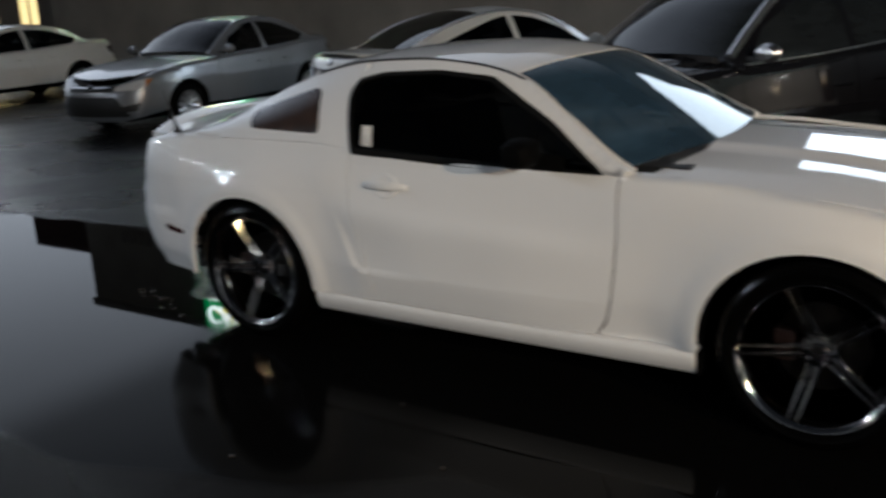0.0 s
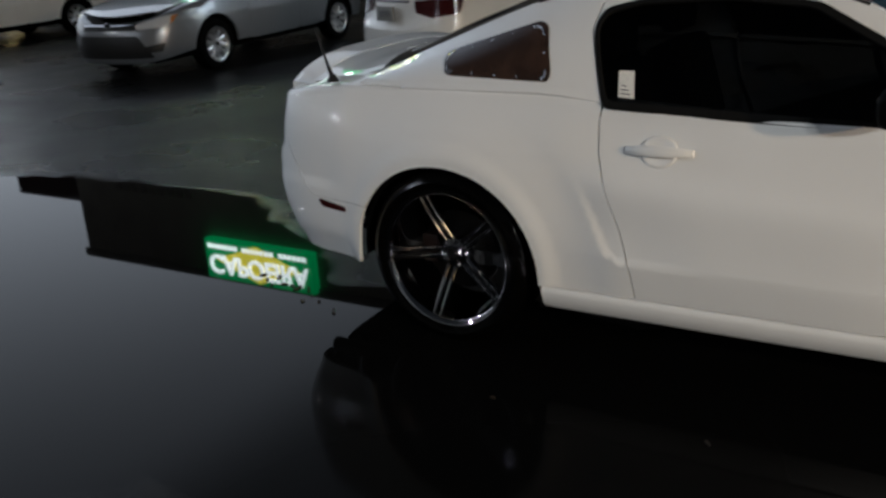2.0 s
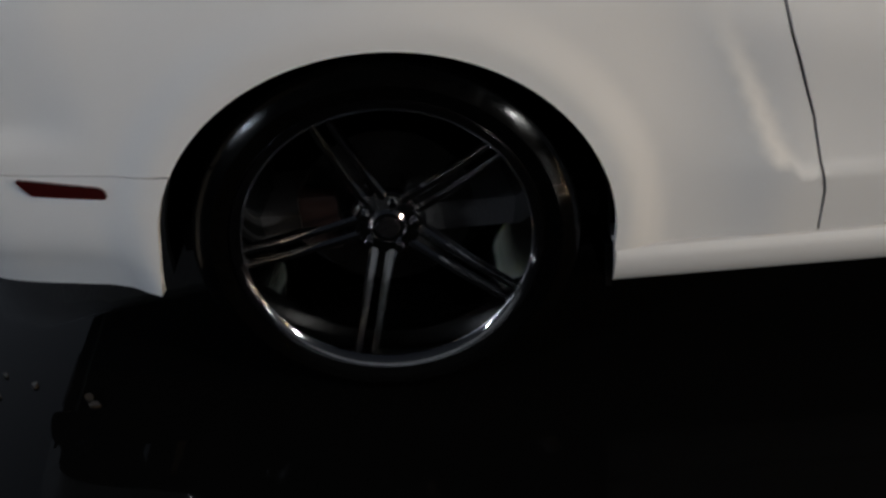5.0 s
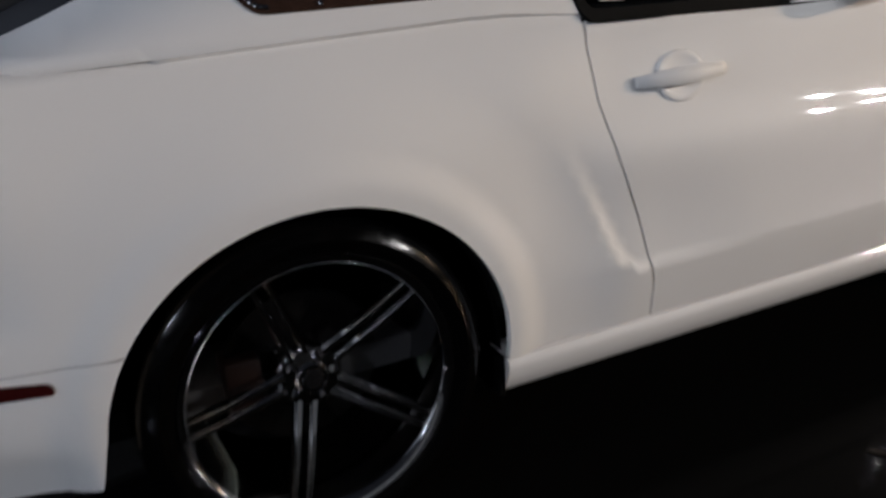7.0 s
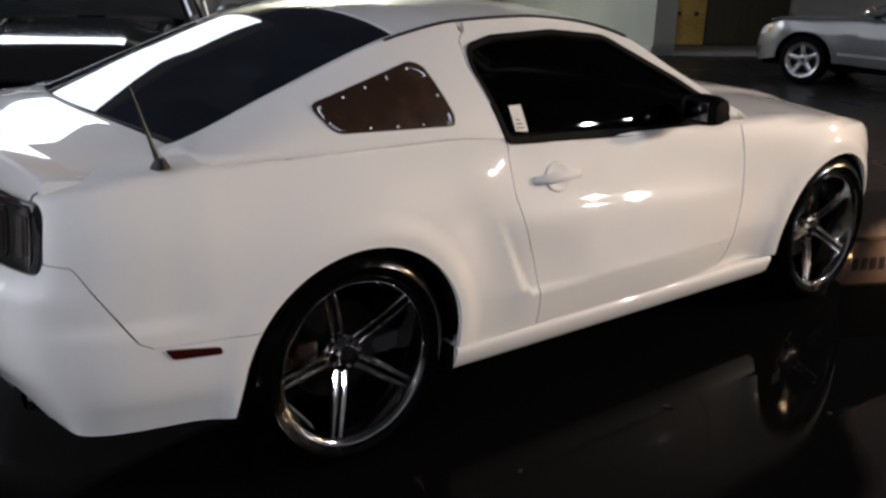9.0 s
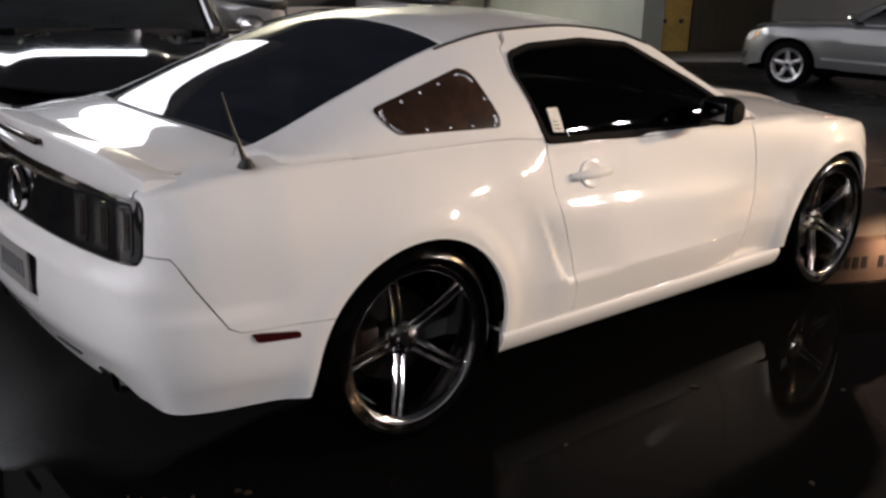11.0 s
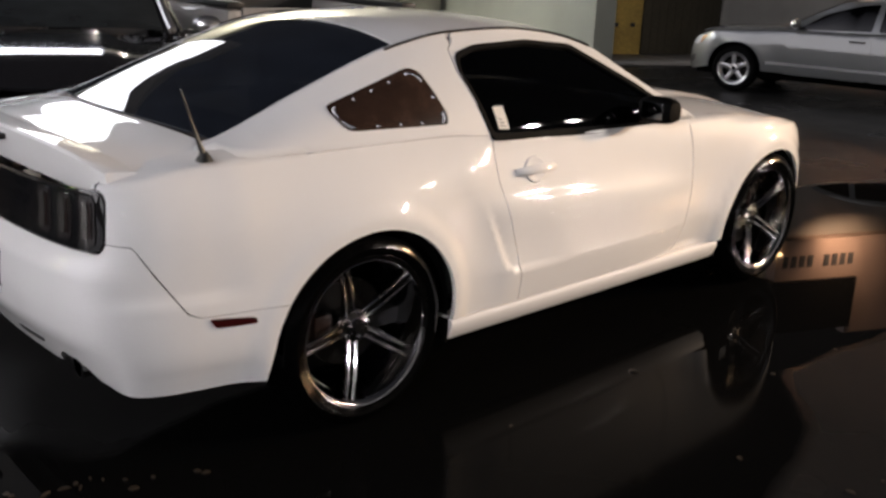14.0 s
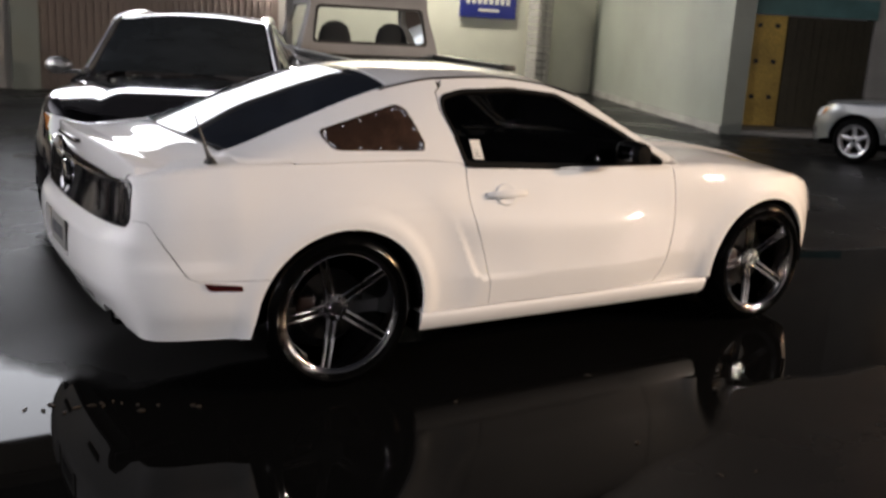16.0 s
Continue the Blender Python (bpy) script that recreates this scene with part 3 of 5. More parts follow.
        # black blocks stand in for the shade over the rocker's ends
        for xe in (0.408, 2.296):
            part("rocker_end_shade", boxes((xe - 0.006, xe + 0.006, min(-flip * 0.60, -flip * 0.884), max(-flip * 0.60, -flip * 0.884), 0.204, 0.30)), UNDER, car)
        # side marker
        mark = P((-0.622, 0.545), (-0.468, 0.527), (-0.462, 0.505), (-0.600, 0.512))
        part("side_marker", panel(B, fix(rounded(mark, 0.01)), step=0.02, lift=0.005, depth=0.012), RED, car, "dark red side marker lamp")
        # headlamp
        hl = [(sh.sx(3.23), 0.70), (sh.sx(3.34), 0.74), (sh.sy(0.42, True), 0.70), (sh.sy(0.42, True), 0.58), (sh.sx(3.29), 0.60)]
        part("headlight", panel(B, fix(rounded(hl, 0.02)), step=0.03, lift=0.006, depth=0.02), LENS, car, "clear headlamp lens")
    # rear bumper in one piece
    half = [(0, 0.763), (tail_s - 0.05, 0.765)] + [(u, v) for u, v in arc(tail_s - 0.042, 0.815, 0.050, -90, -18, 5)] + P((-0.8395, 0.7935), (-0.8245, 0.7755), (-0.768, 0.6865), (-0.688, 0.5715), (-0.651, 0.5525), (-0.60, 0.549), (-0.346, 0.545)) + sh.arch(0, 149, 172, 10) \
        + P((-0.425, 0.285), (-0.60, 0.283)) + [(sh.sy(0.74), 0.286), (sh.sy(0.67), 0.308), (sh.sy(0.625), 0.352), (sh.sy(0.585), 0.380), (sh.sy(0.505), 0.382), (sh.sy(0.465), 0.360), (sh.sy(0.44), 0.325), (sh.sy(0.38), 0.318), (0, 0.318)]
    bumper = half[1:-1] + [half[-1]] + [(-u, v) for u, v in reversed(half[1:-1])] + [half[0]]
    plate_hole = rounded([(-0.27, 0.69), (0.27, 0.69), (0.245, 0.53), (-0.245, 0.53)], 0.02)
    part("rear_bumper", panel(B, bumper, [plate_hole], step=0.035), PAINT, car)
    part("plate_recess", panel(lambda u, v: tuple(Vector(B(u, v)) + Vector((0.03, 0, 0))), [(-0.28, 0.70), (0.28, 0.70), (0.26, 0.52), (-0.26, 0.52)], step=0.05, depth=0.002), BLACK, car)
    plate = part("licence_plate", boxes((-1.018, -1.008, -0.155, 0.155, 0.54, 0.68), bevel=0.004), SHADEDPLATE, car, "licence plate greyed for shade, with dark bars")
    for k in range(6):
        part("plate_bar", boxes((-1.0205, -1.0175, -0.115 + 0.04 * k, -0.09 + 0.04 * k, 0.58, 0.64)), INK, plate)
    dif = [(-sh.sy(0.64), 0.37), (-sh.sy(0.5), 0.40), (sh.sy(0.5), 0.40), (sh.sy(0.64), 0.37), (sh.sy(0.5), 0.27), (-sh.sy(0.5), 0.27)]
    part("diffuser", panel(lambda u, v: tuple(Vector(B(u, v)) + Vector((0.03, 0, 0))), dif, step=0.05), BLACK, car)
    # tail lamps: a dark band with three tall lenses at each end
    for flip in (1, -1):
        fix = (lambda lp: lp) if flip > 0 else mirror_loop
        band = rounded([(0.10, 0.945), (tail_s + 0.002, 0.952), (tail_s + 0.002, 0.771), (0.10, 0.771)], 0.058, 6)
        tl = part("tail_light", panel(B, fix(band), step=0.03, lift=0.004, depth=0.05), GLOSS, car, "smoked black tail lamp")
        for k in range(3):
            u1 = tail_s - 0.030 - 0.118 * k
            seg = rounded([(u1 - 0.088, 0.930), (u1 - 0.012, 0.932), (u1, 0.795), (u1 - 0.076, 0.790)], 0.022)
            lens = part("tail_lens", panel(B, fix(seg), step=0.025, lift=0.008, depth=0.006), SMOKE, tl, "smoked lens of a tail lamp")
            cell = rounded([(u1 - 0.074, 0.916), (u1 - 0.044, 0.918), (u1 - 0.034, 0.808), (u1 - 0.062, 0.806)], 0.012)
            part("reflector", panel(B, fix(cell), step=0.025, lift=0.0105, depth=0.004), LAMPGREY, lens, "dim silver reflector")
            glow = rounded([(u1 - 0.040, 0.917), (u1 - 0.022, 0.917), (u1 - 0.014, 0.812), (u1 - 0.030, 0.811)], 0.008)
            part("red_strip", panel(B, fix(glow), step=0.025, lift=0.0105, depth=0.004), DULLRED, lens)
    for flip in (1, -1):
        fix = (lambda lp: lp) if flip > 0 else mirror_loop
        slot = rounded([(sh.sy(0.20), 0.395), (sh.sy(0.40), 0.402), (sh.sy(0.38), 0.380), (sh.sy(0.20), 0.375)], 0.008)
        part("valance_slot", panel(B, fix(slot), step=0.03, lift=0.003, depth=0.02), BLACK, car)
        seam = [(tail_s - 0.052, 0.957), (tail_s - 0.047, 0.957), (tail_s - 0.068, 1.012), (tail_s - 0.073, 1.012)]
        part("boot_seam", panel(B, fix(seam), step=0.02, lift=0.0025, depth=0.01), BLACK, car)
    part("tail_panel", panel(B, [(-0.105, 0.95), (0.105, 0.95), (0.105, 0.772), (-0.105, 0.772)], step=0.03, lift=0.002), GLOSS, car)
    part("badge", lathe([(0.0, 0.012), (0.055, 0.010), (0.06, 0.016), (0.072, 0.014), (0.076, 0.0)], 40, axis="z", m=Matrix.Translation((-0.972, 0, 0.855)) @ Matrix.Rotation(radians(-88), 4, "Y")), CHROME, car, "round chrome badge")

    # greenhouse
    belt_y = curve((-0.75, 0.74), (-0.45, 0.795), (-0.1, 0.822), (0.4, 0.832), (0.66, 0.836), (1.2, 0.838), (1.75, 0.838), (2.0, 0.845), (2.2, 0.85))
    belt_z = curve((-0.75, 1.0), (-0.45, 1.02), (-0.1, 1.022), (0.4, 1.022), (0.66, 0.998), (1.2, 0.972), (1.75, 0.948), (2.0, 0.945), (2.2, 0.94))
    rail_y = curve((-0.70, 0.665), (-0.45, 0.635), (-0.1, 0.61), (0.36, 0.595), (0.6, 0.592), (0.9, 0.592), (1.2, 0.598), (1.42, 0.622), (1.68, 0.718), (2.0, 0.838), (2.2, 0.86))
    rail_z = curve((-0.70, 0.99), (-0.45, 1.04), (-0.1, 1.165), (0.2, 1.275), (0.36, 1.322), (0.6, 1.362), (0.9, 1.372), (1.2, 1.348), (1.42, 1.298), (1.68, 1.152), (2.0, 0.972), (2.2, 0.90))
    mid_z = curve((-0.75, 1.055), (-0.52, 1.085), (-0.1, 1.235), (0.2, 1.332), (0.36, 1.374), (0.6, 1.402), (0.95, 1.412), (1.25, 1.392), (1.42, 1.355), (1.76, 1.190), (2.05, 1.035), (2.25, 0.93))

    def flank(flip):
        def f(u, z):
            x = u * flip
            zb, zr = belt_z(x), max(rail_z(x), belt_z(x) + 0.012)
            h = max(-0.06, (z - zb) / (zr - zb))
            bow = 0.034 * 4 * h * (1 - h) if 0 < h < 1 else 0.0
            return (x, -flip * (belt_y(x) + (rail_y(x) - belt_y(x)) * h + bow), z)
        return f

    def roof(x, y):
        ry = rail_y(x)
        q = min(1.0, abs(y) / ry)
        return (x, y, rail_z(x) + (mid_z(x) - rail_z(x)) * (1 - q ** 2.4))

    xs = lambda a, b, n: [a + (b - a) * k / n for k in range(n + 1)]
    rail_pts = lambda a, b, n: [(x, rail_z(x) + 0.004) for x in xs(a, b, n)]
    qwin = rounded([(-0.055, 1.135), (-0.015, 1.062), (0.43, 1.052), (0.438, 1.085), (0.385, 1.235), (0.345, 1.25)], 0.03)
    dwin = rounded([(0.662, 0.996), (0.628, 1.10), (0.585, 1.225), (0.605, 1.275), (0.72, 1.302), (1.02, 1.312), (1.29, 1.285), (1.62, 1.118), (1.86, 0.975), (1.88, 0.954), (1.2, 0.976)], 0.03)
    for flip in (1, -1):
        f = flank(flip)
        fix = (lambda lp: lp) if flip > 0 else mirror_loop
        pillar = [(x, belt_z(x) - 0.006) for x in xs(-0.53, 0.64, 14)] + [(0.605, 1.10), (0.562, 1.225), (0.572, 1.305), (0.60, 1.325)] + rail_pts(0.60, -0.53, 20)
        part("rear_pillar", panel(f, fix(pillar), [fix(qwin)], step=0.03), PAINT, car)
        frame_loop = [(0.655, 0.985), (0.612, 1.10), (0.568, 1.225), (0.580, 1.308), (0.62, 1.332)] + rail_pts(0.64, 2.0, 24) + [(2.0, 0.94), (1.85, 0.938)]
        part("door_frame", panel(f, fix(frame_loop), [fix(rounded([(0.655, 0.982), (0.617, 1.10), (0.574, 1.228), (0.596, 1.287), (0.72, 1.315), (1.02, 1.324), (1.30, 1.297), (1.64, 1.126), (1.885, 0.975), (1.90, 0.94), (1.2, 0.962)], 0.03))], step=0.03), PAINT, car)
        seal = rounded([(0.648, 0.974), (0.612, 1.10), (0.570, 1.228), (0.592, 1.290), (0.72, 1.318), (1.02, 1.328), (1.305, 1.301), (1.645, 1.129), (1.89, 0.975), (1.905, 0.926), (1.2, 0.948)], 0.03)
        part("window_seal", panel(f, fix(seal), [fix(dwin)], step=0.03, lift=0.005, depth=0.02), SEAL, car)
        part("door_window", panel(f, fix(dwin), step=0.05, lift=-0.006, depth=0.004), TINT, car, "dark tinted side window").visible_shadow = False
        cover = part("quarter_window_cover", panel(f, fix(qwin), step=0.04, lift=0.003, depth=0.02), MESHCOVER, car, "dark riveted cover over the quarter window")
        loop = dense(rounded([(-0.035, 1.128), (-0.005, 1.076), (0.415, 1.066), (0.42, 1.085), (0.372, 1.222), (0.34, 1.234)], 0.02), 0.098)
        for u, v in loop[::1]:
            p = Vector(f(u * flip, v))
            part("rivet", lathe([(0.0, 0.0105), (0.0035, 0.0095), (0.005, 0.005), (0.005, 0.0)], 8, m=Matrix.Translation(p) @ Matrix.Rotation(radians(24 * flip), 4, "X") @ Matrix.Diagonal((1, -flip, 1, 1))), CHROME, cover)
        # roof ditch moulding
        part("roof_moulding", tube([(x, -flip * (rail_y(x) + 0.002), rail_z(x) + 0.004) for x in xs(0.30, 1.45, 24)], 0.006, 6), BLACK, car)
        # door mirror
        mx, my, mz = 1.535, -flip * 0.945, 1.035
        secs = []
        for t in range(11):
            a = math.pi * t / 10
            w = max(0.002, math.sin(a)) ** 0.33
            yy = my + flip * 0.088 * math.cos(a)
            secs.append([(mx + 0.05 + 0.065 * w * math.copysign(abs(math.cos(b)) ** 0.7, math.cos(b)) * (1.2 if math.cos(b) > 0 else 0.72), yy, mz + 0.060 * w * math.copysign(abs(math.sin(b)) ** 0.7, math.sin(b))) for b in [2 * math.pi * j / 16 for j in range(16)]])
        mir = part("door_mirror", loft(secs), CAP, car, "black door mirror")
        part("mirror_glass", boxes((mx + 0.004, mx + 0.012, my - 0.054, my + 0.054, mz - 0.036, mz + 0.036), bevel=0.003), MIRROR, mir)
        part("mirror_arm", loft([[(mx + 0.01 + a, my + flip * 0.07, mz - 0.055 + b) for a, b in ((0, 0), (0.10, 0), (0.10, 0.05), (0, 0.05))], [(mx + 0.05 + a, -flip * 0.85, 0.95 + b) for a, b in ((0, 0), (0.15, 0), (0.15, 0.06), (0, 0.06))]]), CAP, mir)
    tri = part("window_sticker", panel(flank(1), [(0.700, 1.012), (0.757, 1.007), (0.745, 1.097), (0.690, 1.097)], step=0.05, lift=-0.003, depth=0.002), PAPER, car, "white paper sticker")
    for k in range(3):
        part("sticker_bar", panel(flank(1), [(0.706, 1.022 + 0.013 * k), (0.742 - 0.008 * k, 1.019 + 0.013 * k), (0.742 - 0.008 * k, 1.0225 + 0.013 * k), (0.706, 1.0255 + 0.013 * k)], step=0.05, lift=-0.0015, depth=0.001), INK, tri)

    # roof, rear window, windscreen
    def across(xf, n=16, k=0.985):
        return [(xf(q), q * k * rail_y(xf(q))) for q in xs(-1, 1, n)]

    roof_loop = across(lambda q: 0.36 + 0.02 * (1 - q * q)) + list(reversed(across(lambda q: 1.39 + 0.055 * (1 - q * q))))
    part("roof", panel(roof, roof_loop, step=0.04), PAINT, car)
    def side_run(a, b, k, sgn, n=12):
        return [(x, sgn * k * rail_y(x)) for x in xs(a, b, n)]
    rg = across(lambda q: -0.435 - 0.10 * (1 - q * q), 16, 0.955) + side_run(-0.40, 0.33, 0.955, 1) + list(reversed(across(lambda q: 0.348 + 0.02 * (1 - q * q), 16, 0.955))) + side_run(0.33, -0.40, 0.955, -1)
    part("rear_window", panel(roof, rg, step=0.05, lift=0.0, depth=0.006), BACKGLASS, car, "dark tinted rear window").visible_shadow = False
    ws = across(lambda q: 1.402 + 0.055 * (1 - q * q), 16, 0.945) + side_run(1.44, 1.98, 0.945, 1) + list(reversed(across(lambda q: 2.0 + 0.13 * (1 - q * q), 16, 0.945))) + side_run(1.98, 1.44, 0.945, -1)
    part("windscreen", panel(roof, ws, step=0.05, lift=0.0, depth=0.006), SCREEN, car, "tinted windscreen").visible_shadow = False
    for sgn in (1, -1):
        part("front_pillar", panel(roof, side_run(1.40, 2.02, 0.955, sgn) + list(reversed(side_run(1.40, 2.02, 1.0, sgn))), step=0.03, depth=0.03), PAINT, car)
        part("glass_edge", panel(roof, side_run(-0.50, 0.35, 0.962, sgn) + list(reversed(side_run(-0.50, 0.35, 1.0, sgn))), step=0.03, depth=0.03), PAINT, car)

    # boot lid and spoiler
    def deck(x, y):
        q = abs(y) / 0.78
        z = 1.052 - 0.075 * q ** 3 + 0.024 * step01(-0.70, -0.50, x) * (1 - 0.55 * q)
        return (x, y, z + 0.010 * step01(-0.80, -0.95, x))
    xr = lambda y: -0.955 + 0.10 * (abs(y) / 0.70) ** 2.2 + 0.02
    dl = [(xr(y), y) for y in xs(-0.70, 0.70, 20)] + [(-0.432 - 0.10 * (1 - (y / 0.64) ** 2), y) for y in xs(0.64, -0.64, 16)]
    part("boot_lid", panel(deck, dl, step=0.04), PAINT, car)
    secs = []
    for k in range(25):
        y = -0.715 + 1.43 * k / 24
        x0, zz = xr(y), deck(xr(y), y)[2]
        taper = 1 - 0.5 * step01(0.55, 0.72, abs(y))
        secs.append([(x0 + 0.10, y, zz - 0.004), (x0 + 0.03, y, zz + 0.010 * taper), (x0 - 0.008, y, zz + 0.014 * taper), (x0 - 0.016, y, zz + 0.006 * taper), (x0 - 0.012, y, zz - 0.05), (x0 + 0.01, y, zz - 0.11), (x0 + 0.10, y, zz - 0.12)])
    sp = part("spoiler", loft(secs), PAINT, car)
    part("brake_lamp", boxes((-0.966, -0.94, -0.19, 0.19, 1.028, 1.048), bevel=0.004), DULLRED, sp, "dark red high brake lamp")
    # hood
    def hood(x, y):
        yy = abs(y) / 0.80
        z = curve_hood(x) - 0.05 * yy ** 2.6 + 0.022 * (1 - step01(0.24, 0.34, abs(y))) * step01(3.5, 3.1, x)
        return (x, y, z)
    curve_hood = curve((1.95, 0.985), (2.2, 0.978), (2.6, 0.955), (2.95, 0.908), (3.22, 0.850), (3.41, 0.79), (3.5, 0.74))
    edge_y = curve((1.98, 0.79), (2.4, 0.80), (2.8, 0.78), (3.05, 0.735), (3.27, 0.65))
    hd = [(x, edge_y(x)) for x in xs(2.04, 3.27, 20)] + [(3.27 + 0.17 * (1 - (y / 0.66) ** 2), y) for y in xs(0.64, -0.64, 14)] + [(x, -edge_y(x)) for x in xs(3.27, 2.04, 20)] + [(2.04 + 0.11 * (1 - (y / 0.79) ** 2), y) for y in xs(-0.75, 0.75, 12)]
    part("hood", panel(hood, hd, step=0.045), PAINT, car)
    part("cowl", boxes((1.93, 2.18, -0.66, 0.66, 0.90, 0.958), bevel=0.012), BLACK, car)
    # front bumper
    fl = [(sh.sx(3.138), 0.50), (sh.sx(3.198), 0.62), (sh.sx(3.26), 0.72), (sh.sy(0.45, True), 0.74), (sh.length, 0.74)]
    low = [(sh.length, 0.24), (sh.sy(0.5, True), 0.22), (sh.sx(3.22), 0.20), (sh.sx(3.06), 0.24)] + sh.arch(1, -18, 21, 10)
    fb = fl + [(2 * sh.length - u, v) for u, v in reversed(fl[:-1])] + [(2 * sh.length - u, v) for u, v in reversed(low[1:])] + low
    part("front_bumper", panel(B, fb, step=0.05), PAINT, car)
    g = [(sh.length - 0.52, 0.68), (sh.length + 0.52, 0.68), (sh.length + 0.46, 0.52), (sh.length - 0.46, 0.52)]
    part("grille", panel(B, rounded(g, 0.03), step=0.05, lift=0.005), BLACK, car)
    g = [(sh.length - 0.45, 0.42), (sh.length + 0.45, 0.42), (sh.length + 0.40, 0.30), (sh.length - 0.40, 0.30)]
    part("lower_intake", panel(B, rounded(g, 0.03), step=0.05, lift=0.005), BLACK, car)
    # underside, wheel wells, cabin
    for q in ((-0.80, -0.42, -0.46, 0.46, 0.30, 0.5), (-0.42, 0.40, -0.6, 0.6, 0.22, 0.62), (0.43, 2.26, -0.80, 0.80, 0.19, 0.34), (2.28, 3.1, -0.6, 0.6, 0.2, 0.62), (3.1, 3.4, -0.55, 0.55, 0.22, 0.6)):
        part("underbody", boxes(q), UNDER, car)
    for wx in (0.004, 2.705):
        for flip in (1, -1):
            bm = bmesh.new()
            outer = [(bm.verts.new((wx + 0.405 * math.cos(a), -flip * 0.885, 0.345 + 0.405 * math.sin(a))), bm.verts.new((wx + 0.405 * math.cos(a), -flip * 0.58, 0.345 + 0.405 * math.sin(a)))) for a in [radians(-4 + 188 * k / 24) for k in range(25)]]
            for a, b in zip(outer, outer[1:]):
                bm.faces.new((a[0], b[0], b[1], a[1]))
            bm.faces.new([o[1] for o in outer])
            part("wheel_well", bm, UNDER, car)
    part("cabin_floor", boxes((-0.4, 1.9, -0.78, 0.78, 0.30, 0.36)), SEAT, car)
    part("dashboard", boxes((1.55, 2.0, -0.76, 0.76, 0.62, 0.90), bevel=0.05), SEAT, car)
    for y in (-0.37, 0.37):
        st = part("seat", boxes((0.72, 1.25, y - 0.25, y + 0.25, 0.36, 0.58), bevel=0.05), SEAT, car)
        bm = bmesh.new()
        box(bm, 0.55, 0.72, y - 0.24, y + 0.24, 0.5, 1.06, bevel=0.06)
        bm.transform(Matrix.Translation((0.62, 0, 0.5)) @ Matrix.Rotation(radians(-14), 4, "Y") @ Matrix.Translation((-0.62, 0, -0.5)))
        part("seat_back", bm, SEAT, st)
        part("headrest", boxes((0.46, 0.56, y - 0.13, y + 0.13, 1.08, 1.24), bevel=0.04), SEAT, st)
    part("rear_shelf", boxes((-0.45, 0.2, -0.70, 0.70, 0.90, 0.94)), SEAT, car)
    part("steering_wheel", tube([(1.42 - 0.08 * math.sin(a), 0.37 + 0.18 * math.cos(a), 0.86 + 0.16 * math.sin(a)) for a in [2 * math.pi * k / 24 for k in range(25)]], 0.014), BLACK, car)
    # antenna, exhaust
    ant = part("antenna", tube([(-0.562, -0.79, 1.02), (-0.566, -0.79, 1.045), (-0.580, -0.79, 1.085), (-0.604, -0.79, 1.155), (-0.632, -0.79, 1.245)], [0.018, 0.011, 0.007, 0.004, 0.0022]), BLACK, car, "short black antenna")
    part("antenna_base", lathe([(0.0, 0.03), (0.012, 0.028), (0.024, 0.008), (0.028, 0.0)], 20, axis="z", m=Matrix.Translation((-0.562, -0.79, 1.022))), BLACK, ant)
    for flip in (1, -1):
        part("exhaust_tip", tube([(-0.62, -flip * 0.545, 0.334), (-0.87, -flip * 0.545, 0.338), (-0.905, -flip * 0.545, 0.338), (-0.905, -flip * 0.545, 0.338), (-0.86, -flip * 0.545, 0.338)], [0.038, 0.038, 0.040, 0.033, 0.031], 24), CHROME, car)
    # wheels
    for wx in (0.0, 2.72):
        for side in (-1, 1):
            make_wheel("wheel", car, (wx, side * 0.785, 0.355), 0.355, 0.278, 0.255, side, 5, True, 183, CHROME, 0.062, SPOKE, CALIPER, 0.004, BARREL, SIDEWALL)
    return car


coupe()


# ---- other parked cars ----
SILVER = material("silver_paint", (0.17, 0.175, 0.175), 0.30, metal=0.55, coat=1.0, grain=0.06, grain_scale=700, stain=0.04)
GREYMET = material("grey_paint", (0.25, 0.26, 0.28), 0.32, metal=0.5, coat=1.0, grain=0.06, grain_scale=700, stain=0.04)
WHITE2 = material("cream_white_paint", (0.72, 0.71, 0.68), 0.3, coat=1.0, grain=0.02, grain_scale=700, stain=0.04)
DARKPAINT = material("black_paint", (0.010, 0.010, 0.012), 0.12, coat=1.0, stain=0.05)
SATIN = material("satin_chrome", (0.85, 0.85, 0.86), 0.30, metal=1.0, grain=0.04, grain_scale=200)
ALLOY = material("alloy", (0.55, 0.55, 0.56), 0.28, metal=0.9, grain=0.05, grain_scale=90)
GLASS2 = glass("car_glass", (0.06, 0.065, 0.07), 0.01)
SHADE = glass("dark_glass", (0.015, 0.016, 0.018), 0.03)
SMOKED = glass("smoked_windscreen", (0.008, 0.009, 0.010), 0.02, haze=0.10, haze_color=(0.22, 0.26, 0.29))


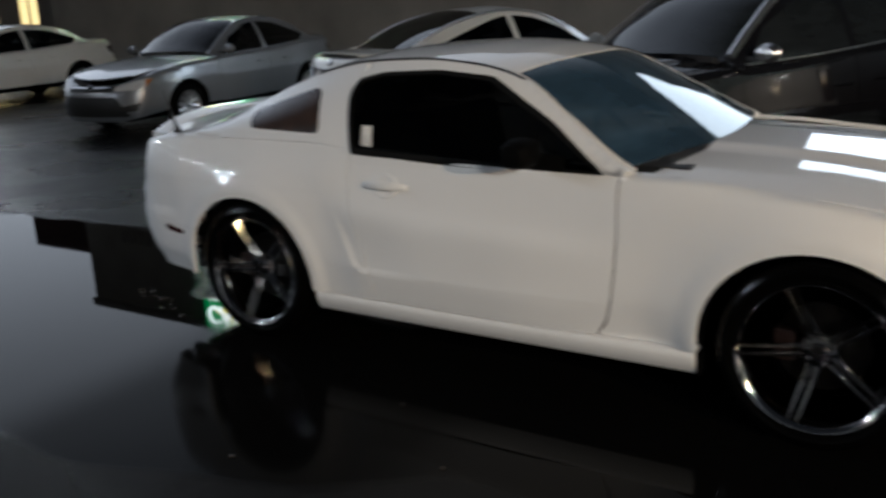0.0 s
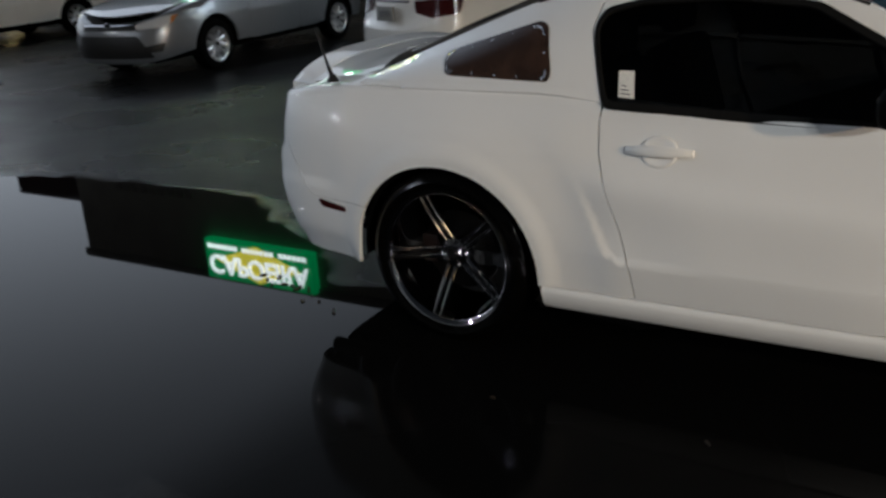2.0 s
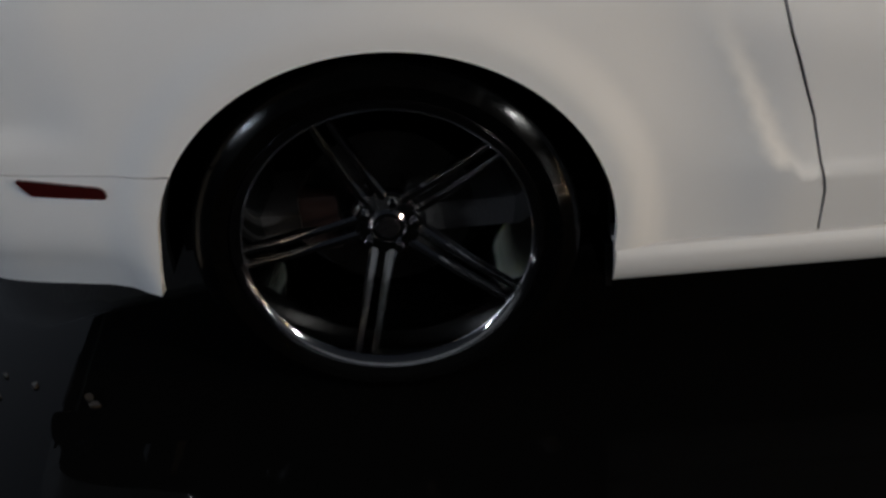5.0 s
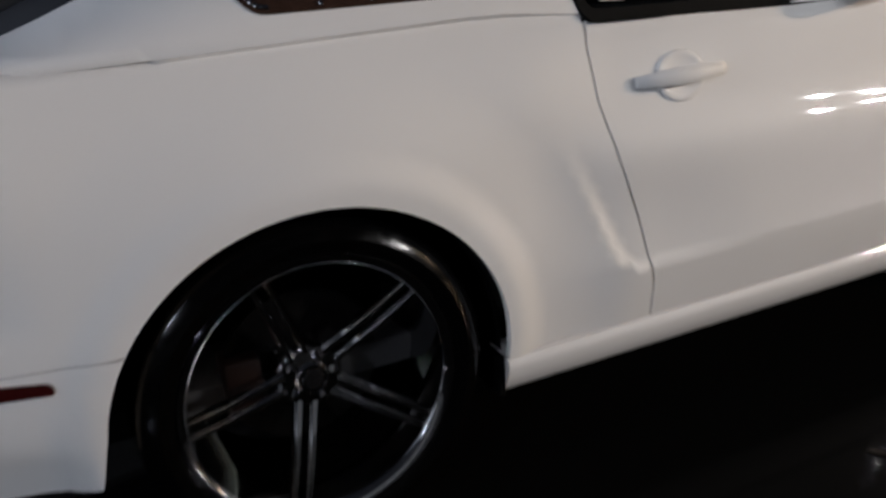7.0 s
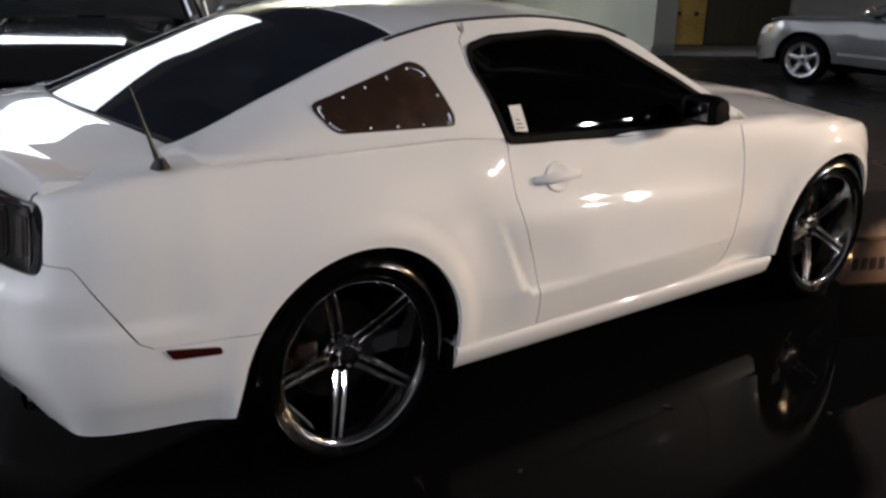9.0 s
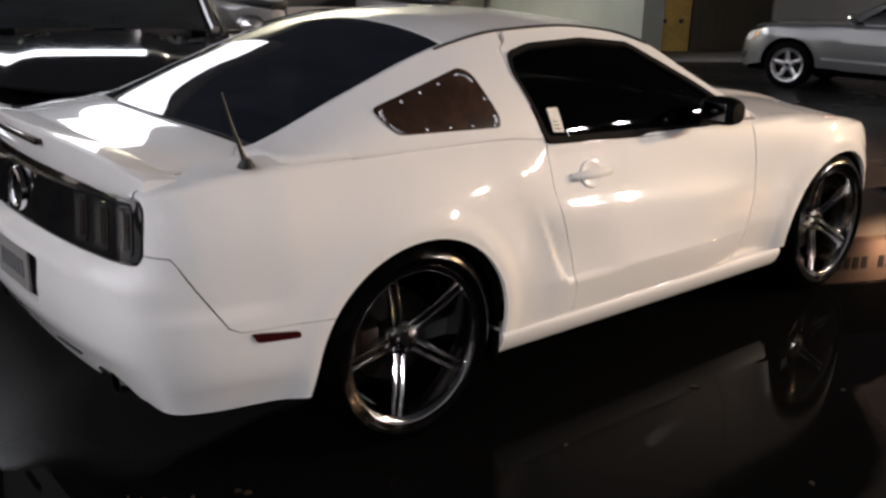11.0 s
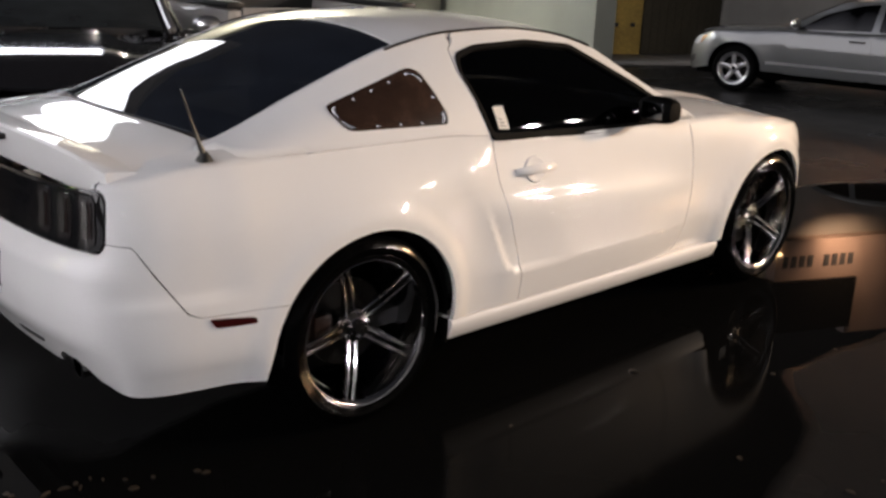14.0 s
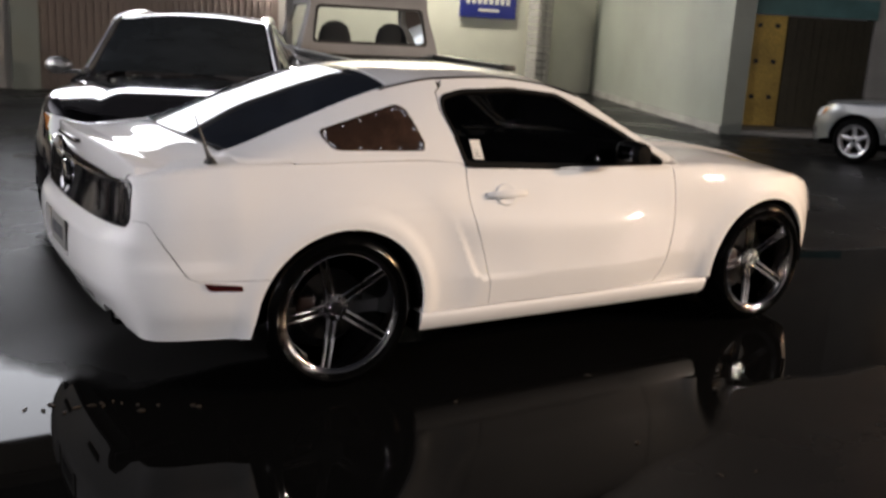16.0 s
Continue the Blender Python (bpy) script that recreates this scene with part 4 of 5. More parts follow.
def road_car(name, label, paint, m, base=2.7, ro=1.0, fo=0.93, hw=0.885, sill=0.2, belt=0.93, tail=1.06, nose=0.74, cowl=0.98, roof_z=1.46,
             ws=(0.62, 1.42), back=(0.45, -0.42), wheel_r=0.315, rim=0.205, face="sedan", rear="sedan", spokes=7, win=None, rim_mat=None, mirror_mat=None, bulge=0.0, trim=None, trim_r=0.013, strip=None):
    """A four-door car: x forward from the rear axle. ws: windscreen base and top behind the front axle; back: top and base of the rear window."""
    car = tagged(new(name), label, "car", "cars parked in the lot")
    car.matrix_world = m
    win = win or GLASS2
    F = base + fo
    x_cowl, x_ws, x_rt, x_rb = base - ws[0], base - ws[1], back[0], back[1]
    sh = Shape(
        plan=[(-ro, 0), (-ro + 0.01, 0.30 * hw), (-ro + 0.05, 0.60 * hw), (-ro + 0.14, 0.81 * hw), (-ro + 0.34, 0.93 * hw), (-0.3, 0.985 * hw), (0.2, hw), (base * 0.5, hw), (base - 0.2, hw),
              (base + 0.3, 0.975 * hw), (F - 0.34, 0.89 * hw), (F - 0.16, 0.74 * hw), (F - 0.06, 0.52 * hw), (F - 0.012, 0.27 * hw), (F, 0)],
        side=curve((0.15, 0.06), (0.25, 0.035), (0.40, 0.010), (0.55, 0.0), (0.66, 0.0), (0.70, 0.006), (0.85, 0.03), (1.0, 0.055), (1.2, 0.10)),
        rear=curve((0.15, 0.14), (0.30, 0.05), (0.45, 0.0), (0.62, 0.01), (0.70, 0.05), (0.95, 0.10), (1.1, 0.13)),
        front=curve((0.15, 0.09), (0.25, 0.02), (0.40, 0.0), (0.55, 0.02), (0.68, 0.09), (0.78, 0.20), (0.9, 0.32)),
        shoulder=curve((-ro, tail - 0.05), (-ro + 0.3, tail - 0.02), (-0.3, tail - 0.02), (0.4, belt + 0.05), (base * 0.5, belt + 0.01), (base - 0.7, belt), (base - 0.1, cowl - 0.08), (base + 0.35, nose + 0.10), (F - 0.1, nose - 0.03), (F, nose - 0.08)),
        wheels=[(0.0, wheel_r, wheel_r + 0.055), (base, wheel_r, wheel_r + 0.055)], roll=0.06, flare=0.012, lip=0.004)
    B, P, zt = sh.body, sh.pts, sh.shoulder
    over = sh.roll * math.pi / 2 - sh.roll
    n = 40
    top_s = [sh.length * k / n for k in range(n + 1)]
    side = [(0.0, sill + 0.06)] + [(sh.sy(0.55 * hw), sill + 0.05)] + list(reversed(sh.arch(0, 0, 180, 24))) + list(reversed(sh.arch(1, 0, 180, 24))) + [(sh.sy(0.55 * hw, True), sill), (sh.length, sill)]
    low = []
    for q in side:
        low.append(q)
        if abs(q[0] - sh.sx(wheel_r + 0.055)) < 1e-6:
            low += P((wheel_r + 0.07, sill), (base - wheel_r - 0.07, sill))
    loop = low + [(s, zt(sh.plan(s)[0]) + over + 0.10) for s in reversed(top_s)]
    xs = lambda a, b, k: [a + (b - a) * j / k for j in range(k + 1)]
    lerp = lambda a, b, t: a + (b - a) * t
    # doors' edges
    d_front, d_mid, d_rear = x_cowl - 0.05, (x_cowl + x_rb) / 2 + 0.12, 0.34
    for flip in (1, -1):
        fix = (lambda lp: lp) if flip > 0 else mirror_loop
        part("body_side", panel(B, fix(loop), step=0.06), paint, car)
        if strip:
            run = P((0.42, 0.415), (base - 0.44, 0.415), (base - 0.44, 0.445), (0.42, 0.445))
            part("side_moulding", panel(B, fix(rounded(run, 0.008)), step=0.05, lift=0.012, depth=0.012), strip, car, "pale rubbing strip")
        for a, b in ((d_mid + 0.01, d_front), (d_rear, d_mid - 0.01)):
            dl = P((a, sill + 0.10), (b, sill + 0.10)) + [(sh.sx(b), zt(b) - 0.02), (sh.sx(a), zt(a) - 0.02)]
            if a == d_rear:
                dl = P((a + 0.16, sill + 0.10), (b, sill + 0.10)) + [(sh.sx(b), zt(b) - 0.02), (sh.sx(a), zt(a) - 0.02), (sh.sx(a), wheel_r + 0.2)]
            d = part("door", panel(B, fix(rounded(dl, 0.04)), step=0.06, lift=0.004, depth=0.008), paint, car)
            hx = a + 0.17
            y0 = B(fix([(sh.sx(hx), 0.78)])[0][0], 0.78)[1]
            part("handle", tube([(hx - 0.09, y0, 0.79), (hx - 0.07, y0 - flip * 0.03, 0.79), (hx + 0.07, y0 - flip * 0.03, 0.79), (hx + 0.09, y0, 0.79)], 0.012, 6), paint, d)
    rail_y = curve((x_rb - 0.1, 0.70 * hw), (x_rt, 0.62 * hw), (1.2, 0.63 * hw), (x_ws, 0.66 * hw), (x_cowl, 0.80 * hw))
    rail_z = curve((x_rb - 0.12, tail - 0.05), (x_rb, tail - 0.01), (lerp(x_rb, x_rt, 0.6), lerp(tail, roof_z, 0.62)), (x_rt, roof_z - 0.07), (lerp(x_rt, x_ws, 0.5), roof_z - 0.045), (x_ws, roof_z - 0.085), (lerp(x_ws, x_cowl, 0.5), lerp(roof_z, cowl, 0.5) - 0.03), (x_cowl, cowl - 0.02), (x_cowl + 0.1, cowl - 0.05))
    mid_z = curve((x_rb - 0.12, tail), (x_rb, tail + 0.03), (x_rt, roof_z - 0.02), (lerp(x_rt, x_ws, 0.5), roof_z), (x_ws, roof_z - 0.03), (x_cowl, cowl + 0.06), (x_cowl + 0.1, cowl))
    belt_z = lambda x: zt(x) - 0.005
    belt_y = lambda x: 0.925 * hw

    def flank(flip):
        def f(u, z):
            x = u * flip
            zb, zr = belt_z(x), max(rail_z(x), belt_z(x) + 0.04)
            h = (z - zb) / (zr - zb)
            bow = 0.03 * 4 * h * (1 - h) if 0 < h < 1 else 0.0
            return (x, -flip * (belt_y(x) + (rail_y(x) - belt_y(x)) * h + bow), z)
        return f

    def roof(x, y):
        q = min(1.0, abs(y) / rail_y(x))
        return (x, y, rail_z(x) + (mid_z(x) - rail_z(x)) * (1 - q ** 2.4))

    frame_loop = [(x_rb + 0.02, belt_z(x_rb) - 0.01), (x_cowl - 0.02, belt_z(x_cowl) - 0.01)] + [(x, max(rail_z(x), belt_z(x) + 0.01) + 0.003) for x in xs(x_cowl - 0.02, x_rb + 0.02, 24)]
    hmid = d_mid
    up = lambda x, k: lerp(belt_z(x), rail_z(x), k)
    fw = rounded([(hmid + 0.04, up(hmid, 0.05)), (x_cowl - 0.16, up(x_cowl - 0.16, 0.10)), (lerp(x_ws, x_cowl, 0.42), up(lerp(x_ws, x_cowl, 0.42), 0.80)), (x_ws - 0.05, up(x_ws, 0.86)), (hmid + 0.02, up(hmid, 0.88))], 0.04)
    xq = x_rb + 0.38 if rear == "sedan" else x_rb + 0.22
    rw = rounded([(hmid - 0.04, up(hmid, 0.05)), (hmid - 0.05, up(hmid, 0.88)), (x_rt + 0.05, up(x_rt, 0.82)), (xq, up(xq, 0.45)), (xq + 0.12, up(xq + 0.1, 0.06))], 0.04)
    for flip in (1, -1):
        f = flank(flip)
        fix = (lambda lp: lp) if flip > 0 else mirror_loop
        part("window_frame", panel(f, fix(frame_loop), [fix(fw), fix(rw)], step=0.06), paint, car)
        for w in (fw, rw):
            part("side_window", panel(f, fix(w), step=0.08, lift=-0.004, depth=0.004), win, car).visible_shadow = False
        if trim:
            part("window_trim", tube([f(x * flip, max(rail_z(x), belt_z(x) + 0.02) - 0.006) for x in xs(x_cowl - 0.06, x_rb + 0.25, 28)], trim_r, 10), trim, car, "bright window trim")
            part("belt_trim", tube([f(x * flip, belt_z(x) + 0.012) for x in xs(x_cowl - 0.12, x_rb + 0.3, 16)], 0.009, 6), trim, car)
        my, mx = -flip * (hw + 0.07), x_cowl - 0.22
        mir = part("door_mirror", lathe([(0.0, 0.0), (0.07, 0.01), (0.085, 0.04), (0.06, 0.09), (0.0, 0.11)], 16, axis="z", m=Matrix.Translation((mx, my, belt + 0.09)) @ Matrix.Rotation(radians(90), 4, "Y") @ Matrix.Diagonal((0.8, 1.25, 1, 1))), mirror_mat or paint, car)
        part("mirror_arm", boxes((mx + 0.02, mx + 0.08, min(my, -flip * hw * 0.9), max(my, -flip * hw * 0.9), belt + 0.03, belt + 0.06)), BLACK, mir)
    across = lambda x, k, m2: [(x + m2 * (1 - q * q), q * k * rail_y(x)) for q in xs(-1, 1, 12)]
    part("roof", panel(roof, across(x_rt, 1.0, -0.03) + list(reversed(across(x_ws, 1.0, 0.05))), step=0.08), paint, car)
    part("windscreen", panel(roof, across(x_ws + 0.02, 0.93, 0.05) + list(reversed(across(x_cowl - 0.02, 0.93, 0.08))), step=0.08, depth=0.006), win, car).visible_shadow = False
    part("rear_window", panel(roof, across(x_rb + 0.03, 0.92, -0.06) + list(reversed(across(x_rt - 0.02, 0.92, -0.03))), step=0.08, depth=0.006), win, car).visible_shadow = False
    for sgn in (1, -1):
        for a, b in ((x_ws, x_cowl), (x_rb + 0.02, x_rt)):
            part("roof_pillar", panel(roof, [(x, sgn * 0.935 * rail_y(x)) for x in xs(a, b, 10)] + [(x, sgn * rail_y(x)) for x in xs(b, a, 10)], step=0.05, depth=0.03), paint, car)

    def lid(x, y):
        ye = 0.86 * hw
        crown = bulge * (1 - step01(0.42, 0.60, abs(y) / ye)) * step01(F - 0.15, F - 0.5, x) if x > base * 0.5 else 0.0
        return (x, y, zt(x) + 0.008 + 0.03 * (1 - min(1.0, abs(y) / ye) ** 2.2) + crown)

    ey = lambda x: 0.80 * hw * (1 - 0.25 * step01(base + 0.3, F, x))
    part("hood", panel(lid, [(x, ey(x)) for x in xs(x_cowl - 0.04, F - 0.28, 12)] + [(F - 0.28 + 0.16 * (1 - (y / ey(F)) ** 2), y) for y in xs(ey(F - 0.28) * 0.95, -ey(F - 0.28) * 0.95, 10)] + [(x, -ey(x)) for x in xs(F - 0.28, x_cowl - 0.04, 12)], step=0.07), paint, car)
    er = 0.78 * hw
    if rear == "sedan":
        part("boot_lid", panel(lid, [(-ro + 0.17 + 0.14 * (y / er) ** 2, y) for y in xs(-er, er, 10)] + [(x_rb - 0.0, er), (x_rb - 0.06, 0), (x_rb - 0.0, -er)], step=0.07), paint, car)
    L = sh.length
    lamp_z0, lamp_z1 = nose - 0.14, nose - 0.02
    for flip in (1, -1):
        fix = (lambda lp: lp) if flip > 0 else mirror_loop
        hl = rounded([(sh.sx(F - 0.42), lamp_z1 + 0.03), (sh.sx(F - 0.20), lamp_z1), (sh.sy(0.40, True), lamp_z0 + 0.05), (sh.sy(0.46, True), lamp_z0), (sh.sx(F - 0.26), lamp_z0 + 0.01)], 0.02)
        h = part("headlight", panel(B, fix(hl), step=0.05, lift=0.008, depth=0.02), LENS, car, "clear headlamp lens")
        am = rounded([(sh.sx(F - 0.42), lamp_z1 + 0.025), (sh.sx(F - 0.33), lamp_z1 + 0.005), (sh.sx(F - 0.31), lamp_z0 + 0.03)], 0.01)
        part("indicator", panel(B, fix(am), step=0.05, lift=0.012, depth=0.01), AMBER, h)
        fg = rounded([(sh.sx(F - 0.24), 0.44), (sh.sy(0.50, True), 0.40), (sh.sy(0.52, True), 0.33), (sh.sx(F - 0.20), 0.34)], 0.02)
        part("fog_recess", panel(B, fix(fg), step=0.05, lift=0.004), BLACK, car)
        tl = rounded([(sh.sy(0.42 * hw), tail - 0.16), (sh.sy(0.78 * hw), tail - 0.14), (sh.sx(-ro + 0.36), tail - 0.15), (sh.sx(-ro + 0.30), tail - 0.28), (sh.sy(0.70 * hw), tail - 0.31), (sh.sy(0.45 * hw), tail - 0.27)], 0.03)
        part("tail_light", panel(B, fix(tl), step=0.05, lift=0.008, depth=0.02), RED, car, "red tail lamp lens")
    g = rounded([(L - 0.50, nose - 0.07), (L + 0.50, nose - 0.07), (L + 0.42, nose - 0.15), (L - 0.42, nose - 0.15)], 0.02)
    gr = part("grille", panel(B, g, step=0.06, lift=0.005), BLACK, car)
    part("grille_bar", panel(B, rounded([(L - 0.46, nose - 0.085), (L + 0.46, nose - 0.085), (L + 0.44, nose - 0.105), (L - 0.44, nose - 0.105)], 0.006), step=0.06, lift=0.014, depth=0.008), CHROME, gr)
    part("badge", lathe([(0.0, 0.012), (0.045, 0.01), (0.055, 0.0)], 24, axis="z", m=Matrix.Translation((B(L, nose - 0.10)[0] + 0.01, 0, nose - 0.10)) @ Matrix.Rotation(radians(80), 4, "Y")), CHROME, car)
    part("lower_intake", panel(B, rounded([(L - 0.46, 0.53), (L + 0.46, 0.53), (L + 0.64, 0.27), (L - 0.64, 0.27)], 0.03), step=0.06, lift=0.005), BLACK, car)
    xp = B(0, 0.62)[0]
    pl = part("licence_plate", boxes((xp - 0.03, xp - 0.012, -0.155, 0.155, 0.70, 0.84), bevel=0.004), SHADEDPLATE, car, "licence plate greyed for shade, with dark bars")
    for k in range(5):
        part("plate_bar", boxes((xp - 0.033, xp - 0.029, -0.10 + 0.042 * k, -0.075 + 0.042 * k, 0.74, 0.80)), INK, pl)
    part("boot_strip", boxes((B(0, 0.88)[0] - 0.012, B(0, 0.88)[0] + 0.02, -0.30, 0.30, 0.868, 0.892), bevel=0.004), CHROME, car)
    part("rear_badge", lathe([(0.0, 0.012), (0.04, 0.01), (0.05, 0.0)], 24, axis="z", m=Matrix.Translation((B(0, tail - 0.09)[0] - 0.002, 0, tail - 0.09)) @ Matrix.Rotation(radians(-80), 4, "Y")), CHROME, car)
    part("underbody", boxes((-ro + 0.2, F - 0.2, -0.62 * hw, 0.62 * hw, 0.19, 0.5)), UNDER, car)
    part("cabin_floor", boxes((x_rb, x_cowl, -0.85 * hw, 0.85 * hw, 0.45, 0.52)), SEAT, car)
    part("dashboard", boxes((x_cowl - 0.42, x_cowl, -0.82 * hw, 0.82 * hw, 0.6, belt - 0.03), bevel=0.05), SEAT, car)
    part("rear_shelf", boxes((x_rb - 0.05, x_rb + 0.35, -0.7 * hw, 0.7 * hw, tail - 0.16, tail - 0.12)), SEAT, car)
    for x in (0.55, 1.35):
        for y in (-0.38, 0.38):
            bm = boxes((x - 0.08, x + 0.08, y - 0.24, y + 0.24, 0.5, 1.08), bevel=0.05)
            bm.transform(Matrix.Translation((x, 0, 0.5)) @ Matrix.Rotation(radians(-12), 4, "Y") @ Matrix.Translation((-x, 0, -0.5)))
            st = part("seat_back", bm, SEAT, car)
            part("headrest", boxes((x - 0.20, x - 0.11, y - 0.12, y + 0.12, 1.08, 1.24), bevel=0.03), SEAT, st)
    for wx in (0.0, base):
        for flip in (1, -1):
            bm = bmesh.new()
            R = wheel_r + 0.065
            ring = [(bm.verts.new((wx + R * math.cos(a), -flip * (hw - 0.03), wheel_r + R * math.sin(a))), bm.verts.new((wx + R * math.cos(a), -flip * (hw - 0.32), wheel_r + R * math.sin(a)))) for a in [math.pi * k / 16 for k in range(17)]]
            for a, b in zip(ring, ring[1:]):
                bm.faces.new((a[0], b[0], b[1], a[1]))
            bm.faces.new([o[1] for o in ring])
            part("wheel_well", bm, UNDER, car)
        for sd in (-1, 1):
            make_wheel("wheel", car, (wx, sd * (hw - 0.115), wheel_r), wheel_r, rim, 0.2, sd, spokes, False, 12, rim_mat or ALLOY, 0.012, rim_mat or ALLOY)
    return car


IN, AL = Vector((0.4067, 0.9135, 0)), Vector((0.9135, -0.4067, 0))


def lot(e, d, yaw):
    """A pose in the lot's own grid: e along the row, d away from the lane."""
    p = AL * e + IN * d
    return pose(p.x, p.y, 0, 0, 0, yaw)


# front of the grey saloon and of the cream one look at the lane, the white saloon's tail does
road_car("grey_sedan", "silver-grey four-door sedan with dark glass, nose to the lane", GREYMET, pose(-7.9, 7.5, 0, 0, 0, -86), fo=0.98, rim_mat=ALLOY, spokes=10)
road_car("white_sedan", "plain white four-door sedan parked beyond a grey one", WHITE2, pose(-14.4, 8.1, 0, 0, 0, 268), base=2.9, ro=1.08, roof_z=1.45)
road_car("white_saloon", "white sedan with a chrome boot strip, tail to the lane", WHITE2, lot(-4.85, 3.2, 66), base=2.78, ro=1.10, hw=0.89, tail=1.05, roof_z=1.45, win=SHADE, back=(0.66, -0.40), trim=SATIN, trim_r=0.018)
road_car("black_crossover", "glossy black crossover with dark windows, nose to the lane", DARKPAINT, lot(-0.79, 5.23, -114), base=2.75, ro=0.95, fo=0.9, hw=0.93, belt=1.02, tail=1.12, nose=0.86, cowl=1.08, roof_z=1.58, ws=(0.55, 1.30), back=(-0.1, -0.75), wheel_r=0.35, rim=0.235, rear="wagon", win=SMOKED, spokes=5, bulge=0.028, trim=SATIN, mirror_mat=SATIN, trim_r=0.03)
road_car("silver_coupe", "silver low sedan with five-spoke alloy wheels near the wall", SILVER, pose(11.29, 1.19, 0, 0, 0, 100), base=2.69, ro=1.05, fo=0.86, hw=0.86, belt=0.88, tail=0.98, nose=0.72, cowl=0.93, roof_z=1.36, spokes=5, wheel_r=0.31, rim=0.215, win=SHADE, strip=SATIN, mirror_mat=SATIN)


def pickup(m):
    """An old square-cut pickup seen from behind: cab with a wide rear window, bed with rails, tailgate."""
    car = tagged(new("pickup_truck"), "old grey pickup truck with a dark bed, tail to the lane", "truck")
    car.matrix_world = m
    paint = material("worn_primer", (0.36, 0.35, 0.335), 0.42, coat=0.7, grain=0.08, grain_scale=60, stain=0.15, stain_scale=1.2)
    # cab: sections round the x axis, tapering to the roof
    def wall(u, z, x0=1.02):
        return (x0 + 0.10 * step01(1.15, 1.85, z), u, z)
    taper = lambda z: 0.86 - 0.14 * step01(1.10, 1.80, z)
    zs = [0.85 + 1.0 * k / 10 for k in range(11)]
    loop = [(-taper(z), z) for z in reversed(zs)] + [(taper(z), z) for z in zs]
    hole = rounded([(-0.70, 1.30), (0.70, 1.30), (0.64, 1.70), (-0.64, 1.70)], 0.05)
    back = part("cab_back", panel(lambda u, z: wall(-u, z), loop, [hole], step=0.08, depth=0.05), paint, car)
    part("window_seal", panel(lambda u, z: wall(-u, z), rounded([(-0.72, 1.28), (0.72, 1.28), (0.66, 1.72), (-0.66, 1.72)], 0.06), [rounded([(-0.69, 1.31), (0.69, 1.31), (0.63, 1.69), (-0.63, 1.69)], 0.05)], step=0.08, lift=0.006), BLACK, back)
    part("rear_window", panel(lambda u, z: wall(-u, z), hole, step=0.1, lift=-0.02, depth=0.004), CLEAR, car).visible_shadow = False
    for s in (-1, 1):
        g = lambda u, z, s=s: (u if s > 0 else -u, -s * taper(z), z)
        fixx = (lambda lp: lp) if s > 0 else mirror_loop
        door = [(1.05, 0.85), (2.35, 0.85), (2.35, 1.16), (2.05, 1.80), (1.14, 1.84)]
        wh = rounded([(1.28, 1.22), (2.18, 1.22), (1.96, 1.70), (1.30, 1.72)], 0.05)
        d = part("cab_side", panel(g, fixx(door), [fixx(wh)], step=0.08, depth=0.04), paint, car)
        part("side_window", panel(g, fixx(wh), step=0.1, lift=-0.015, depth=0.004), CLEAR, car).visible_shadow = False
        part("door_lower", boxes((1.06, 2.36, -s * 0.90, -s * 0.86, 0.45, 1.12), bevel=0.015), paint, car)
        part("bed_side", boxes((-1.05, 1.0, -s * 0.94, -s * 0.78, 0.55, 1.14), bevel=0.06), paint, car)
        part("bed_rail", boxes((-1.04, 1.0, -s * 0.935, -s * 0.78, 1.14, 1.20), bevel=0.015), BLACK, car)
        part("fender", boxes((2.36, 3.55, -s * 0.92, -s * 0.60, 0.55, 1.08), bevel=0.05), paint, car)
        part("tail_light", boxes((-1.07, -1.04, -s * 0.90, -s * 0.82, 0.72, 1.0), bevel=0.006), RED, car)
        mir = part("door_mirror", boxes((2.0, 2.05, -s * 1.08, -s * 0.94, 1.20, 1.36), bevel=0.012), BLACK, car)
        part("mirror_arm", tube([(2.03, -s * 0.88, 1.16), (2.03, -s * 1.0, 1.22)], 0.01), CHROME, mir)
        part("seat_back", lathe([(0.0, 0.34), (0.09, 0.325), (0.16, 0.27), (0.20, 0.17), (0.215, 0.0)], 24, axis="z", m=Matrix.Translation((1.36, -s * 0.36, 1.20)) @ Matrix.Diagonal((0.38, 1, 1, 1))), SEAT, car)
    part("bench_seat", boxes((1.20, 1.42, -0.72, 0.72, 0.75, 1.26), bevel=0.06), SEAT, car)
    secs = []
    for k in range(9):
        x = 1.08 + 0.98 * k / 8
        e = math.sin(math.pi * (0.12 + 0.76 * k / 8))
        secs.append([(x, -0.72, 1.80), (x, -0.66, 1.86 + 0.02 * e), (x, 0, 1.89 + 0.02 * e), (x, 0.66, 1.86 + 0.02 * e), (x, 0.72, 1.80), (x, 0.66, 1.80), (x, -0.66, 1.80)])
    part("cab_roof", loft(secs), paint, car)
    part("bed_floor", boxes((-1.04, 1.0, -0.82, 0.82, 0.68, 0.72)), BLACK, car)
    part("bed_front", boxes((0.94, 1.0, -0.80, 0.80, 0.7, 1.16)), BLACK, car)
    part("tailgate", boxes((-1.06, -1.0, -0.80, 0.80, 0.62, 1.15), bevel=0.015), paint, car)
    part("bumper", boxes((-1.22, -1.10, -0.88, 0.88, 0.48, 0.64), bevel=0.03), CHROME, car)
    part("hood", boxes((2.36, 3.55, -0.62, 0.62, 0.95, 1.14), bevel=0.05), paint, car)
    part("grille", boxes((3.55, 3.60, -0.85, 0.85, 0.62, 1.0), bevel=0.01), BLACK, car)
